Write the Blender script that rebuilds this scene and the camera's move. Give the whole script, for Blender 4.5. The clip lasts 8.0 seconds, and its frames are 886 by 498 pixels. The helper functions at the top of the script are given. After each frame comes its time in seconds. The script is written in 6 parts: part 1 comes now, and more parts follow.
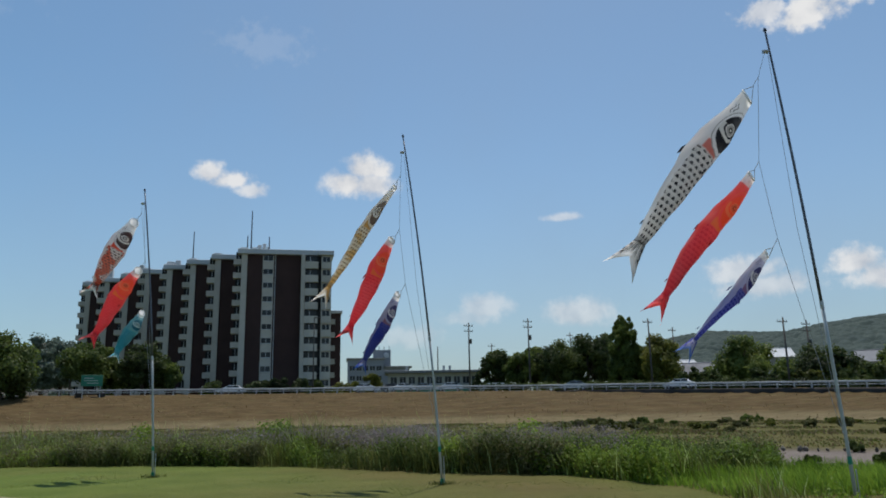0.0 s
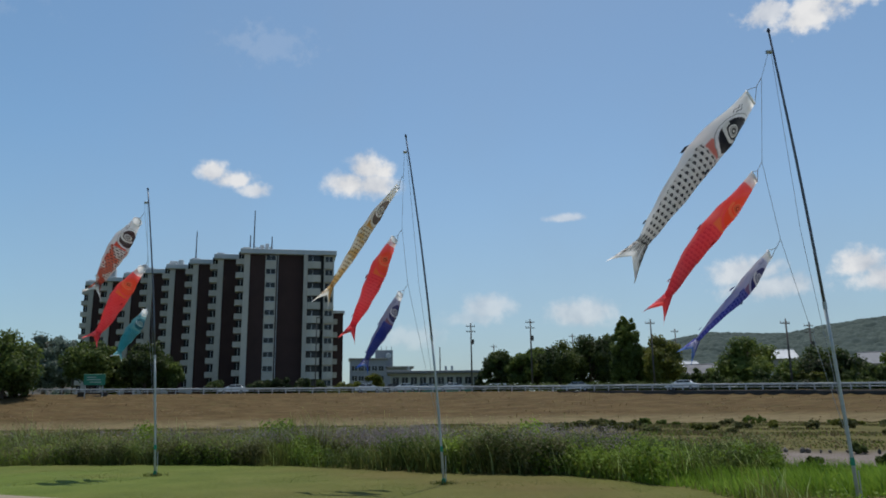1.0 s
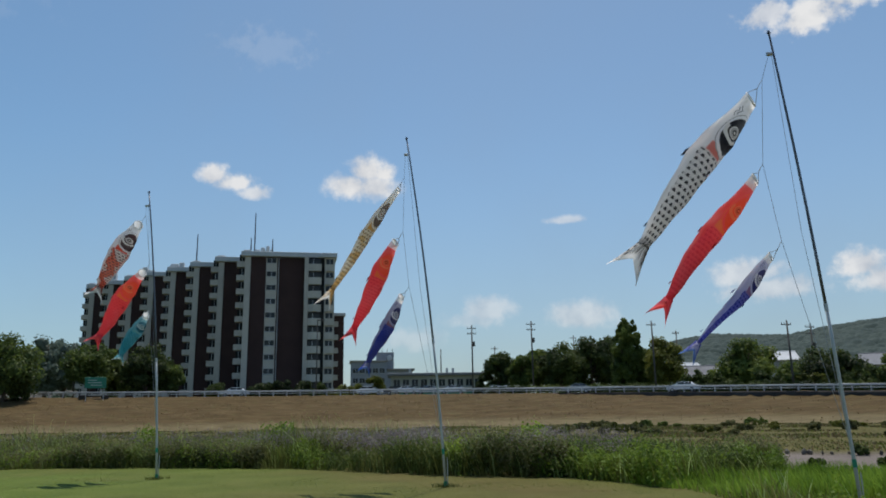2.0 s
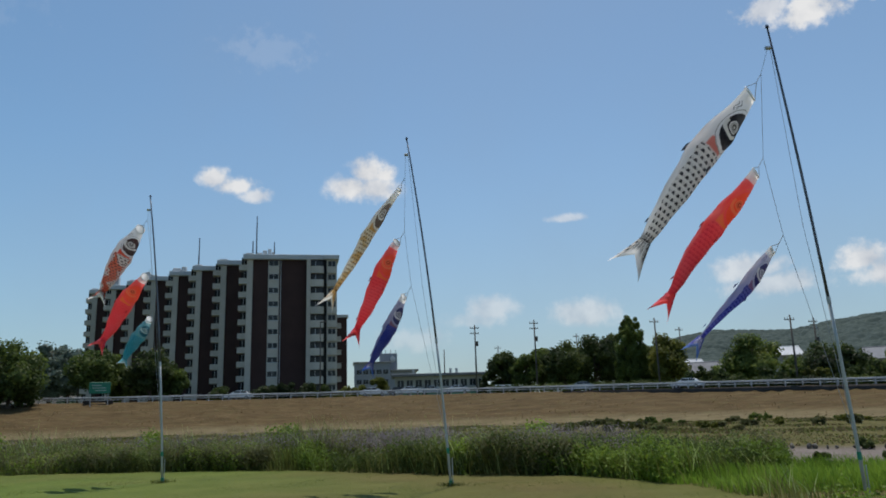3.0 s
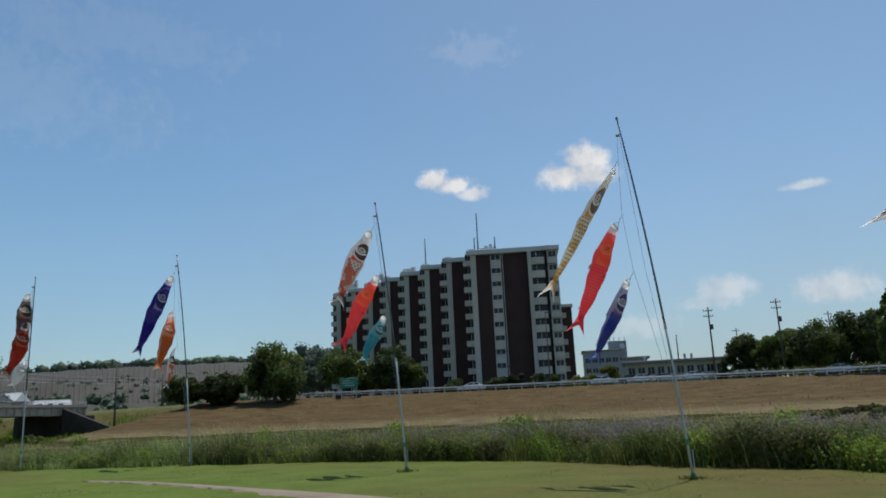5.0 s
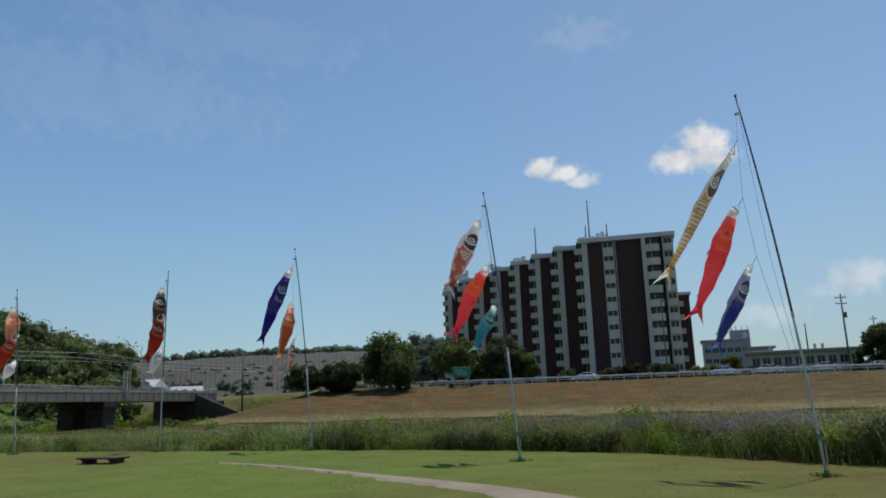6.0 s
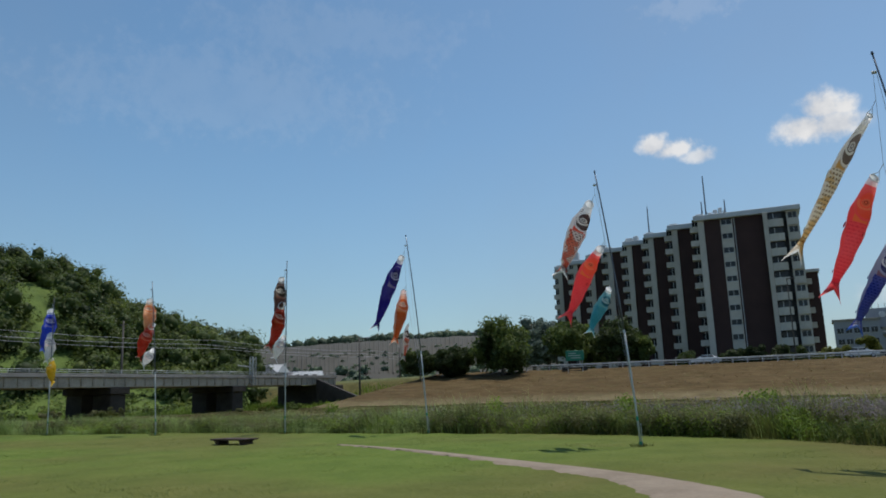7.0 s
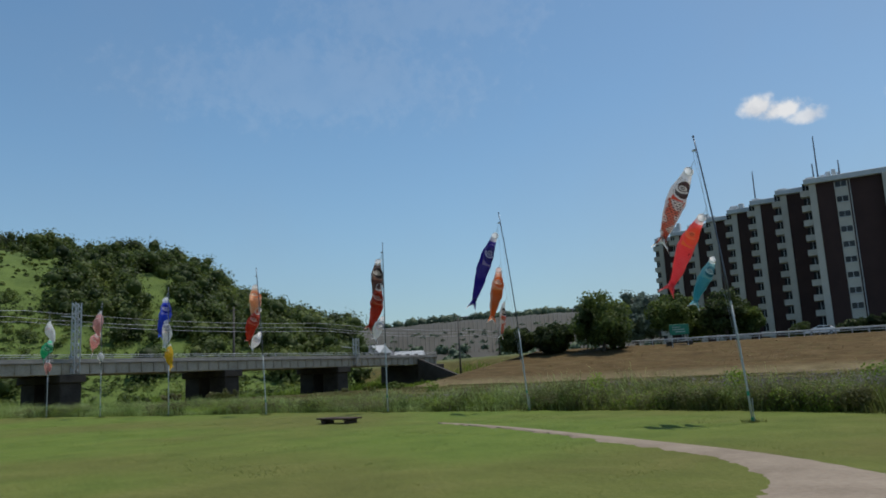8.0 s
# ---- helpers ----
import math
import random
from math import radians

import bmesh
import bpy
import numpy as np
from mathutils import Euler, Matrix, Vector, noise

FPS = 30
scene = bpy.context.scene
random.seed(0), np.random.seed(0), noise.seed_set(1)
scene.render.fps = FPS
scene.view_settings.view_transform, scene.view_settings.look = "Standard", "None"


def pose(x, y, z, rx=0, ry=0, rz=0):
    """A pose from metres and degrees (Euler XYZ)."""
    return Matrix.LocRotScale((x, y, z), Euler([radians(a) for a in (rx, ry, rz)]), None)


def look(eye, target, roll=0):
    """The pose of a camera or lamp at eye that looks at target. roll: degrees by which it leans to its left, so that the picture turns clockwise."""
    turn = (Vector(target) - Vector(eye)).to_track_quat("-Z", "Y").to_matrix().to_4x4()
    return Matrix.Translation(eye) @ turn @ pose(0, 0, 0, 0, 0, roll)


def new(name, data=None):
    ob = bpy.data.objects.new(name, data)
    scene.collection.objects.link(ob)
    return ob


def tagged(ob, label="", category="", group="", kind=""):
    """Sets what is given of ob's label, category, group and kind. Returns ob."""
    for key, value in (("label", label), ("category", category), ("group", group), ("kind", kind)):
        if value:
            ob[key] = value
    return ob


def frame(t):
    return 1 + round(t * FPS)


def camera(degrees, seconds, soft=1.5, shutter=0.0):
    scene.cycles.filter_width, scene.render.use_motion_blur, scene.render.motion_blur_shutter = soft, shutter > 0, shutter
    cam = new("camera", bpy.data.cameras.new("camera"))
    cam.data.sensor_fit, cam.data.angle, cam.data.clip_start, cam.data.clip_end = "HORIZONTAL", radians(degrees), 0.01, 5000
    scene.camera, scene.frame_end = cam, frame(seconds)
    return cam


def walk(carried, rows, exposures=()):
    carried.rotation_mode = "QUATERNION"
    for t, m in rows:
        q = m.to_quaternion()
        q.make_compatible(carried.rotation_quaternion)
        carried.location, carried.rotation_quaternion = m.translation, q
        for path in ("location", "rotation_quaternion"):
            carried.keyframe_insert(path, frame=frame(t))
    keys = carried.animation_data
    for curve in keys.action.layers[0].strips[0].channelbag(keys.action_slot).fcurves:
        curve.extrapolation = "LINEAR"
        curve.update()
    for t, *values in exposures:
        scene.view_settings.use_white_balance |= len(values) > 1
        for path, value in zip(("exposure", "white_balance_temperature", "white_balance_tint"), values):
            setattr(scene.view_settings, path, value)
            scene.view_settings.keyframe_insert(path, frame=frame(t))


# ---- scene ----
cam = camera(61.85, 8.0, soft=1.8)
PATH = [
    (0.0, pose(-0.000, -0.000, 1.600, 102.224, 1.018, 0.221)),
    (0.5, pose(0.013, 0.025, 1.598, 102.210, 0.856, 0.282)),
    (1.0, pose(-0.000, 0.001, 1.585, 102.262, 0.797, 0.373)),
    (1.5, pose(-0.011, -0.008, 1.602, 102.377, 0.771, 0.501)),
    (3.0, pose(-0.011, -0.019, 1.570, 102.451, 1.759, 0.770)),
    (3.5, pose(0.024, 0.042, 1.585, 102.283, 2.410, 6.195)),
    (4.0, pose(0.024, -0.004, 1.592, 102.286, 2.476, 10.251)),
    (4.5, pose(0.023, 0.087, 1.602, 102.327, 2.854, 14.400)),
    (6.0, pose(0.018, 0.211, 1.609, 101.859, 1.855, 26.782)),
    (6.5, pose(-0.049, 0.272, 1.616, 101.460, 2.390, 32.240)),
    (7.0, pose(-0.113, 0.312, 1.609, 100.940, 1.920, 35.355)),
    (7.5, pose(-0.099, 0.342, 1.624, 100.217, 2.802, 38.886)),
    (8.0, pose(-0.179, 0.520, 1.610, 99.604, 2.870, 43.048)),
]
walk(cam, PATH)

# ---- sky and sun ----
SUN_AZ, SUN_EL = 6.0, 72.0      # degrees from +y towards +x, and above the horizon
world = bpy.data.worlds.new("sky")
scene.world = world
world.use_nodes = True
scene.view_settings.exposure = 0.0


class Nodes:
    """Short hand for building node trees."""

    def __init__(self, tree):
        self.t = tree

    def add(self, kind, **inputs):
        n = self.t.nodes.new(kind)
        for k, v in inputs.items():
            self.put(n.inputs[k.replace("_", " ")] if k.replace("_", " ") in n.inputs else n.inputs[int(k[1:])], v)
        return n

    def put(self, sock, v):
        if isinstance(v, bpy.types.NodeSocket):
            self.t.links.new(v, sock)
        else:
            sock.default_value = v

    def m(self, op, a, b=0.0, c=0.0):
        n = self.t.nodes.new("ShaderNodeMath")
        n.operation = op
        for s, v in zip(n.inputs, (a, b, c)):
            self.put(s, v)
        return n.outputs[0]

    def step(self, v, lo, hi):
        n = self.t.nodes.new("ShaderNodeMapRange")
        n.interpolation_type = "SMOOTHSTEP"
        for i, x in enumerate((v, lo, hi, 0.0, 1.0)):
            self.put(n.inputs[i], x)
        return n.outputs[0]

    def mix(self, f, a, b, mode="MIX"):
        n = self.t.nodes.new("ShaderNodeMix")
        n.data_type, n.blend_type = "RGBA", mode
        self.put(n.inputs[0], f)
        self.put(n.inputs[6], a if isinstance(a, bpy.types.NodeSocket) else (*a, 1))
        self.put(n.inputs[7], b if isinstance(b, bpy.types.NodeSocket) else (*b, 1))
        return n.outputs[2]

    def noise(self, vec, scale, detail=4.0, rough=0.55, dist=0.0):
        n = self.t.nodes.new("ShaderNodeTexNoise")
        if vec is not None:
            self.put(n.inputs["Vector"], vec)
        n.inputs["Scale"].default_value, n.inputs["Detail"].default_value = scale, detail
        n.inputs["Roughness"].default_value, n.inputs["Distortion"].default_value = rough, dist
        return n.outputs[0]

    def ramp(self, f, stops):
        n = self.t.nodes.new("ShaderNodeValToRGB")
        while len(n.color_ramp.elements) < len(stops):
            n.color_ramp.elements.new(0.5)
        for e, (p, c) in zip(n.color_ramp.elements, stops):
            e.position, e.color = p, (*c, 1)
        self.put(n.inputs[0], f)
        return n.outputs[0]


def build_sky():
    world.node_tree.nodes.clear()
    n = Nodes(world.node_tree)
    sky = n.add("ShaderNodeTexSky")
    sky.sky_type, sky.sun_disc = "NISHITA", False
    sky.sun_elevation, sky.sun_rotation = radians(SUN_EL), radians(SUN_AZ)
    sky.air_density, sky.dust_density, sky.ozone_density = 1.0, 0.5, 0.5
    way = n.add("ShaderNodeTexCoord").outputs["Generated"]
    sep = n.add("ShaderNodeSeparateXYZ", i0=way)
    x, y, z = sep.outputs
    flat = n.m("SQRT", n.m("ADD", n.m("MULTIPLY", x, x), n.m("MULTIPLY", y, y)))
    az = n.m("ARCTAN2", x, y)
    el = n.m("ARCTAN2", z, flat)
    puff = n.noise(way, 60.0, 9.0, 0.62)
    lump = n.noise(way, 22.0, 5.0, 0.55)
    ragged = n.m("ADD", n.m("MULTIPLY", n.m("SUBTRACT", puff, 0.5), 2.4), n.m("MULTIPLY", n.m("SUBTRACT", lump, 0.5), 1.6))
    cover = None
    # fair-weather clouds, several billows each: azimuth, elevation, half width, half height (degrees), density, raggedness
    for a, e, w, h, k, rg in ((-18.2, 17.6, 1.7, 1.1, 0.95, 0.5), (-16.6, 17.1, 2.0, 1.1, 0.95, 0.5), (-15.1, 16.4, 1.7, 0.9, 0.8, 0.5),
                              (-6.1, 18.4, 2.2, 1.6, 1.0, 0.4), (-5.0, 18.2, 1.5, 1.1, 1.0, 0.45), (-7.6, 17.1, 2.7, 1.5, 1.0, 0.4), (-5.6, 17.2, 2.6, 1.7, 0.95, 0.4),
                              (25.8, 27.0, 2.4, 1.2, 0.8, 0.75), (28.6, 26.2, 3.4, 1.7, 1.0, 0.6), (32.6, 27.2, 4.2, 1.9, 1.0, 0.6),
                              (9.5, 14.3, 1.9, 0.5, 0.55, 0.4), (3.2, 7.6, 2.7, 1.6, 0.5, 0.4), (10.4, 6.9, 3.6, 1.7, 0.55, 0.4), (2.2, 6.9, 3.0, 1.0, 0.35, 0.5),
                              (22.2, 9.2, 3.6, 1.6, 0.7, 0.5), (23.6, 8.2, 4.4, 1.4, 0.6, 0.5), (29.6, 9.2, 2.2, 1.5, 0.9, 0.5), (31.2, 8.2, 3.2, 1.5, 0.85, 0.5), (-3.0, 5.4, 3.2, 1.4, 0.3, 0.5),
                              (-14.4, 27.0, 4.2, 2.0, 0.10, 0.9), (38.0, 7.5, 4.0, 1.6, 0.6, 0.6), (-52.0, 22.0, 18.0, 5.0, 0.06, 0.7), (-44.0, 27.0, 14.0, 3.0, 0.05, 0.8)):
        da = n.m("DIVIDE", n.m("SUBTRACT", az, radians(a)), radians(w))
        de = n.m("DIVIDE", n.m("SUBTRACT", el, radians(e)), radians(h))
        low = n.m("MULTIPLY", n.m("LESS_THAN", de, 0.0), 0.35)      # flatter bases
        de = n.m("MULTIPLY", de, n.m("ADD", 1.0, low))
        r = n.m("SQRT", n.m("ADD", n.m("MULTIPLY", da, da), n.m("MULTIPLY", de, de)))
        body = n.m("ADD", n.m("SUBTRACT", 1.0, r), n.m("MULTIPLY", ragged, rg))
        mask = n.m("MULTIPLY", n.step(body, 0.0, 0.7), k)
        cover = mask if cover is None else n.m("MAXIMUM", cover, mask)
    sunward = n.step(az, -0.95, 0.2)                                 # the air pales towards the sun
    milk = n.m("ADD", n.m("MULTIPLY", n.step(n.noise(way, 3.0, 5.0, 0.6), 0.35, 0.8), 0.12), n.m("MULTIPLY", sunward, 0.10))
    haze = n.m("MULTIPLY", n.m("SUBTRACT", 1.0, n.step(el, -0.02, 0.36)), n.m("ADD", 0.40, n.m("MULTIPLY", sunward, 0.08)))
    air = n.mix(1.0, sky.outputs[0], n.mix(sunward, (0.79, 1.02, 1.08), (0.93, 1.09, 1.12)), "MULTIPLY")      # clear humid summer air
    tone = n.mix(n.m("ADD", milk, haze), air, (2.42, 3.03, 3.88))
    shade = n.ramp(n.noise(way, 30.0, 4.0, 0.5), ((0.3, (0.66, 0.69, 0.74)), (0.6, (1.0, 0.99, 0.97))))
    white = n.mix(1.0, shade, (7.5, 7.6, 7.8), "MULTIPLY")
    tone = n.mix(cover, tone, white)
    bg = n.add("ShaderNodeBackground", Color=tone, Strength=0.105)
    out = n.add("ShaderNodeOutputWorld", Surface=bg.outputs[0])


build_sky()
sun = new("sun", bpy.data.lights.new("sun", "SUN"))
sun.data.energy, sun.data.angle, sun.data.color = 3.3, radians(0.53), (1.0, 0.94, 0.86)
sun.matrix_world = look((0, 0, 300), (-math.sin(radians(SUN_AZ)) * 100, -math.cos(radians(SUN_AZ)) * 100, 300 - 100 * math.tan(radians(SUN_EL))))

# ---- materials ----
def material(name):
    m = bpy.data.materials.new(name)
    m.use_nodes = True
    m.node_tree.nodes.clear()
    return m, Nodes(m.node_tree)


def finish(n, colour, rough=0.8, metal=0.0, bump=None, depth=0.02, through_light=0.0, spec=0.3):
    """Principled surface; through_light mixes in light that passes from behind, as in leaves and cloth."""
    p = n.add("ShaderNodeBsdfPrincipled")
    n.put(p.inputs["Base Color"], colour if isinstance(colour, bpy.types.NodeSocket) else (*colour, 1))
    n.put(p.inputs["Roughness"], rough)
    p.inputs["Metallic"].default_value = metal
    p.inputs["Specular IOR Level"].default_value = spec
    if bump is not None:
        b = n.add("ShaderNodeBump", Height=bump, Strength=0.8, Distance=depth)
        n.put(p.inputs["Normal"], b.outputs[0])
    surface = p.outputs[0]
    if through_light:
        tr = n.add("ShaderNodeBsdfTranslucent")
        n.put(tr.inputs[0], colour if isinstance(colour, bpy.types.NodeSocket) else (*colour, 1))
        mx = n.add("ShaderNodeMixShader", i0=through_light, i1=surface, i2=tr.outputs[0])
        surface = mx.outputs[0]
    n.add("ShaderNodeOutputMaterial", Surface=surface)


def rough_mat(name, dark, light, scale=1.0, fine=14.0, rough=0.85, metal=0.0, depth=0.01, spec=0.3, vary=0.0):
    """A surface with stains at one scale and grain at another, in metres."""
    m, n = material(name)
    at = n.add("ShaderNodeTexCoord").outputs["Object"]
    f = n.m("ADD", n.m("MULTIPLY", n.noise(at, scale, 5.0), 0.65), n.m("MULTIPLY", n.noise(at, scale * fine, 3.0), 0.35))
    if vary:
        f = n.m("ADD", f, n.m("MULTIPLY", n.m("SUBTRACT", n.add("ShaderNodeObjectInfo").outputs["Random"], 0.5), vary))
    col = n.ramp(f, ((0.3, dark), (0.7, light)))
    finish(n, col, rough, metal, n.noise(at, scale * fine, 4.0), depth, spec=spec)
    return m


def leaf_mat(name, stops, through_light=0.35, scale=0.12, single=0.3):
    """Leaves that differ one by one, with larger patches of lighter and darker growth."""
    m, n = material(name)
    g = n.add("ShaderNodeNewGeometry")
    f = n.m("ADD", n.m("MULTIPLY", n.m("SUBTRACT", g.outputs["Random Per Island"], 0.5), single), n.m("ADD", 0.5, n.m("MULTIPLY", n.m("SUBTRACT", n.noise(g.outputs["Position"], scale, 3.0), 0.5), 1.5)))
    finish(n, n.ramp(f, stops), 0.6, through_light=through_light, spec=0.25)
    return m


M = {}
M["concrete"] = rough_mat("concrete", (0.2, 0.19, 0.18), (0.34, 0.33, 0.31), 0.6, 12)
# stained concrete; the shade below the bridge deck is put into its dark colour
M["shaded_old_concrete"] = rough_mat("shaded_old_concrete", (0.02, 0.017, 0.015), (0.075, 0.066, 0.058), 0.5, 10)
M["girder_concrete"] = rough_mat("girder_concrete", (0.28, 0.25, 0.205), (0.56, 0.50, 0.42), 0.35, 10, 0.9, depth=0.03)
M["white_wall"] = rough_mat("white_wall", (0.42, 0.39, 0.34), (0.55, 0.52, 0.46), 0.25, 9, vary=0.25)
M["brown_brick"] = rough_mat("brown_brick", (0.036, 0.019, 0.018), (0.064, 0.034, 0.03), 0.3, 20, 0.8)
M["roof_trim"] = rough_mat("roof_trim", (0.42, 0.45, 0.47), (0.58, 0.6, 0.62), 0.3, 8)
M["dark_window"] = rough_mat("dark_window", (0.02, 0.022, 0.025), (0.05, 0.055, 0.06), 0.5, 4, 0.15, spec=0.25, vary=0.3)
# near-black colour that stands in for deep shade between balconies and in recesses
M["gap_shade"] = rough_mat("gap_shade", (0.012, 0.012, 0.013), (0.03, 0.03, 0.03), 0.5, 4, 0.9)
M["grey_wall"] = rough_mat("grey_wall", (0.25, 0.27, 0.31), (0.34, 0.36, 0.40), 0.2, 9)
M["cream_wall"] = rough_mat("cream_wall", (0.34, 0.34, 0.31), (0.46, 0.46, 0.42), 0.2, 9)
M["roof_tile"] = rough_mat("roof_tile", (0.09, 0.095, 0.11), (0.19, 0.2, 0.22), 0.7, 9, 0.7, vary=0.5)
M["house_wall"] = rough_mat("house_wall", (0.145, 0.140, 0.136), (0.306, 0.289, 0.272), 0.3, 8, vary=0.9)
M["steel"] = rough_mat("steel", (0.36, 0.38, 0.39), (0.5, 0.52, 0.53), 1.5, 9, 0.45, 0.6, 0.001, 0.5)
M["pole_white"] = rough_mat("pole_white", (0.36, 0.38, 0.38), (0.5, 0.52, 0.51), 2.0, 9, 0.4, 0.2, 0.001, 0.5)
M["pole_dark"] = rough_mat("pole_dark", (0.07, 0.08, 0.10), (0.13, 0.14, 0.17), 2.0, 9, 0.4, 0.4, 0.001, 0.5)
M["cord"] = rough_mat("cord", (0.3, 0.32, 0.36), (0.45, 0.47, 0.5), 9.0, 9, 0.9)
M["green_tape"] = rough_mat("green_tape", (0.02, 0.2, 0.12), (0.04, 0.3, 0.18), 5.0, 9, 0.5)
M["timber_pole"] = rough_mat("timber_pole", (0.06, 0.055, 0.05), (0.12, 0.11, 0.10), 1.0, 9)
M["bark"] = rough_mat("bark", (0.05, 0.04, 0.03), (0.13, 0.105, 0.08), 1.2, 12, 0.95, depth=0.03)
M["asphalt"] = rough_mat("asphalt", (0.04, 0.04, 0.042), (0.07, 0.07, 0.072), 0.4, 30)
M["rail_white"] = rough_mat("rail_white", (0.42, 0.43, 0.44), (0.58, 0.58, 0.58), 0.8, 9, 0.5)
M["sign_green"] = rough_mat("sign_green", (0.02, 0.16, 0.10), (0.035, 0.22, 0.14), 1.0, 9, 0.5)
M["sign_white"] = rough_mat("sign_white", (0.28, 0.38, 0.34), (0.4, 0.5, 0.45), 2.0, 9, 0.6)
M["bench_wood"] = rough_mat("bench_wood", (0.035, 0.024, 0.018), (0.09, 0.06, 0.045), 3.0, 9, 0.8)
M["stone_dark"] = rough_mat("stone_dark", (0.06, 0.055, 0.05), (0.19, 0.17, 0.15), 2.0, 6, 0.9, depth=0.03, vary=0.5)
M["fence_green"] = rough_mat("fence_green", (0.05, 0.17, 0.13), (0.09, 0.25, 0.19), 0.8, 9, 0.6)
M["car_white"] = rough_mat("car_white", (0.72, 0.73, 0.74), (0.8, 0.8, 0.8), 1.0, 5, 0.25, spec=0.5)
M["car_silver"] = rough_mat("car_silver", (0.32, 0.34, 0.36), (0.4, 0.42, 0.44), 1.0, 5, 0.25, 0.5, spec=0.5)
M["car_dark"] = rough_mat("car_dark", (0.03, 0.035, 0.05), (0.05, 0.055, 0.07), 1.0, 5, 0.25, spec=0.5)
M["rubber"] = rough_mat("rubber", (0.015, 0.015, 0.015), (0.03, 0.03, 0.03), 5.0, 5, 0.9)

M["leaf_dark"] = leaf_mat("leaf_dark", ((0.2, (0.020, 0.033, 0.013)), (0.55, (0.064, 0.092, 0.026)), (0.9, (0.156, 0.193, 0.051))), 0.45)
M["leaf_mid"] = leaf_mat("leaf_mid", ((0.2, (0.039, 0.064, 0.018)), (0.55, (0.110, 0.156, 0.037)), (0.9, (0.239, 0.285, 0.069))), 0.48)
M["leaf_hill"] = leaf_mat("leaf_hill", ((0.2, (0.028, 0.048, 0.014)), (0.55, (0.080, 0.116, 0.029)), (0.9, (0.168, 0.208, 0.052))), 0.45, 0.07)
M["leaf_yellow"] = leaf_mat("leaf_yellow", ((0.2, (0.064, 0.078, 0.018)), (0.55, (0.156, 0.170, 0.037)), (0.9, (0.294, 0.294, 0.069))), 0.48)
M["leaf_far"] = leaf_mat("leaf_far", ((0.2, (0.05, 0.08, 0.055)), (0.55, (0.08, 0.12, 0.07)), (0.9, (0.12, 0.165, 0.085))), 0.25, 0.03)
# air haze over far trees is put into this pale bluish, low-contrast leaf colour
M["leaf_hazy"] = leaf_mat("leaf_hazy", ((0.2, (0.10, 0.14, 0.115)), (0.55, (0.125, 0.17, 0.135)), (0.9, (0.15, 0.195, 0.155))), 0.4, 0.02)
M["blade"] = leaf_mat("blade", ((0.2, (0.063, 0.080, 0.021)), (0.5, (0.122, 0.143, 0.035)), (0.75, (0.193, 0.206, 0.063)), (0.95, (0.302, 0.286, 0.134))), 0.55, 0.5)
M["blade_pale"] = leaf_mat("blade_pale", ((0.2, (0.208, 0.295, 0.077)), (0.5, (0.393, 0.491, 0.164)), (0.9, (0.590, 0.655, 0.305))), 0.5, 0.4)
M["olive_leaf"] = leaf_mat("olive_leaf", ((0.2, (0.067, 0.076, 0.029)), (0.5, (0.143, 0.147, 0.059)), (0.9, (0.252, 0.248, 0.118))), 0.5, 0.6)
M["weed_leaf"] = leaf_mat("weed_leaf", ((0.2, (0.085, 0.14, 0.018)), (0.5, (0.18, 0.27, 0.035)), (0.9, (0.32, 0.42, 0.07))), 0.5, 0.5)
M["lush"] = leaf_mat("lush", ((0.2, (0.10, 0.18, 0.018)), (0.5, (0.19, 0.31, 0.035)), (0.9, (0.33, 0.45, 0.07))), 0.5, 0.5)
M["vetch"] = leaf_mat("vetch", ((0.2, (0.160, 0.129, 0.132)), (0.5, (0.250, 0.206, 0.211)), (0.9, (0.370, 0.319, 0.326))), 0.35, 0.5)
M["lawn_blade"] = leaf_mat("lawn_blade", ((0.2, (0.084, 0.118, 0.025)), (0.5, (0.126, 0.164, 0.035)), (0.9, (0.202, 0.210, 0.067))), 0.5, 0.15)
M["straw"] = leaf_mat("straw", ((0.2, (0.126, 0.088, 0.042)), (0.5, (0.193, 0.139, 0.071)), (0.9, (0.286, 0.218, 0.126))), 0.3, 0.12)


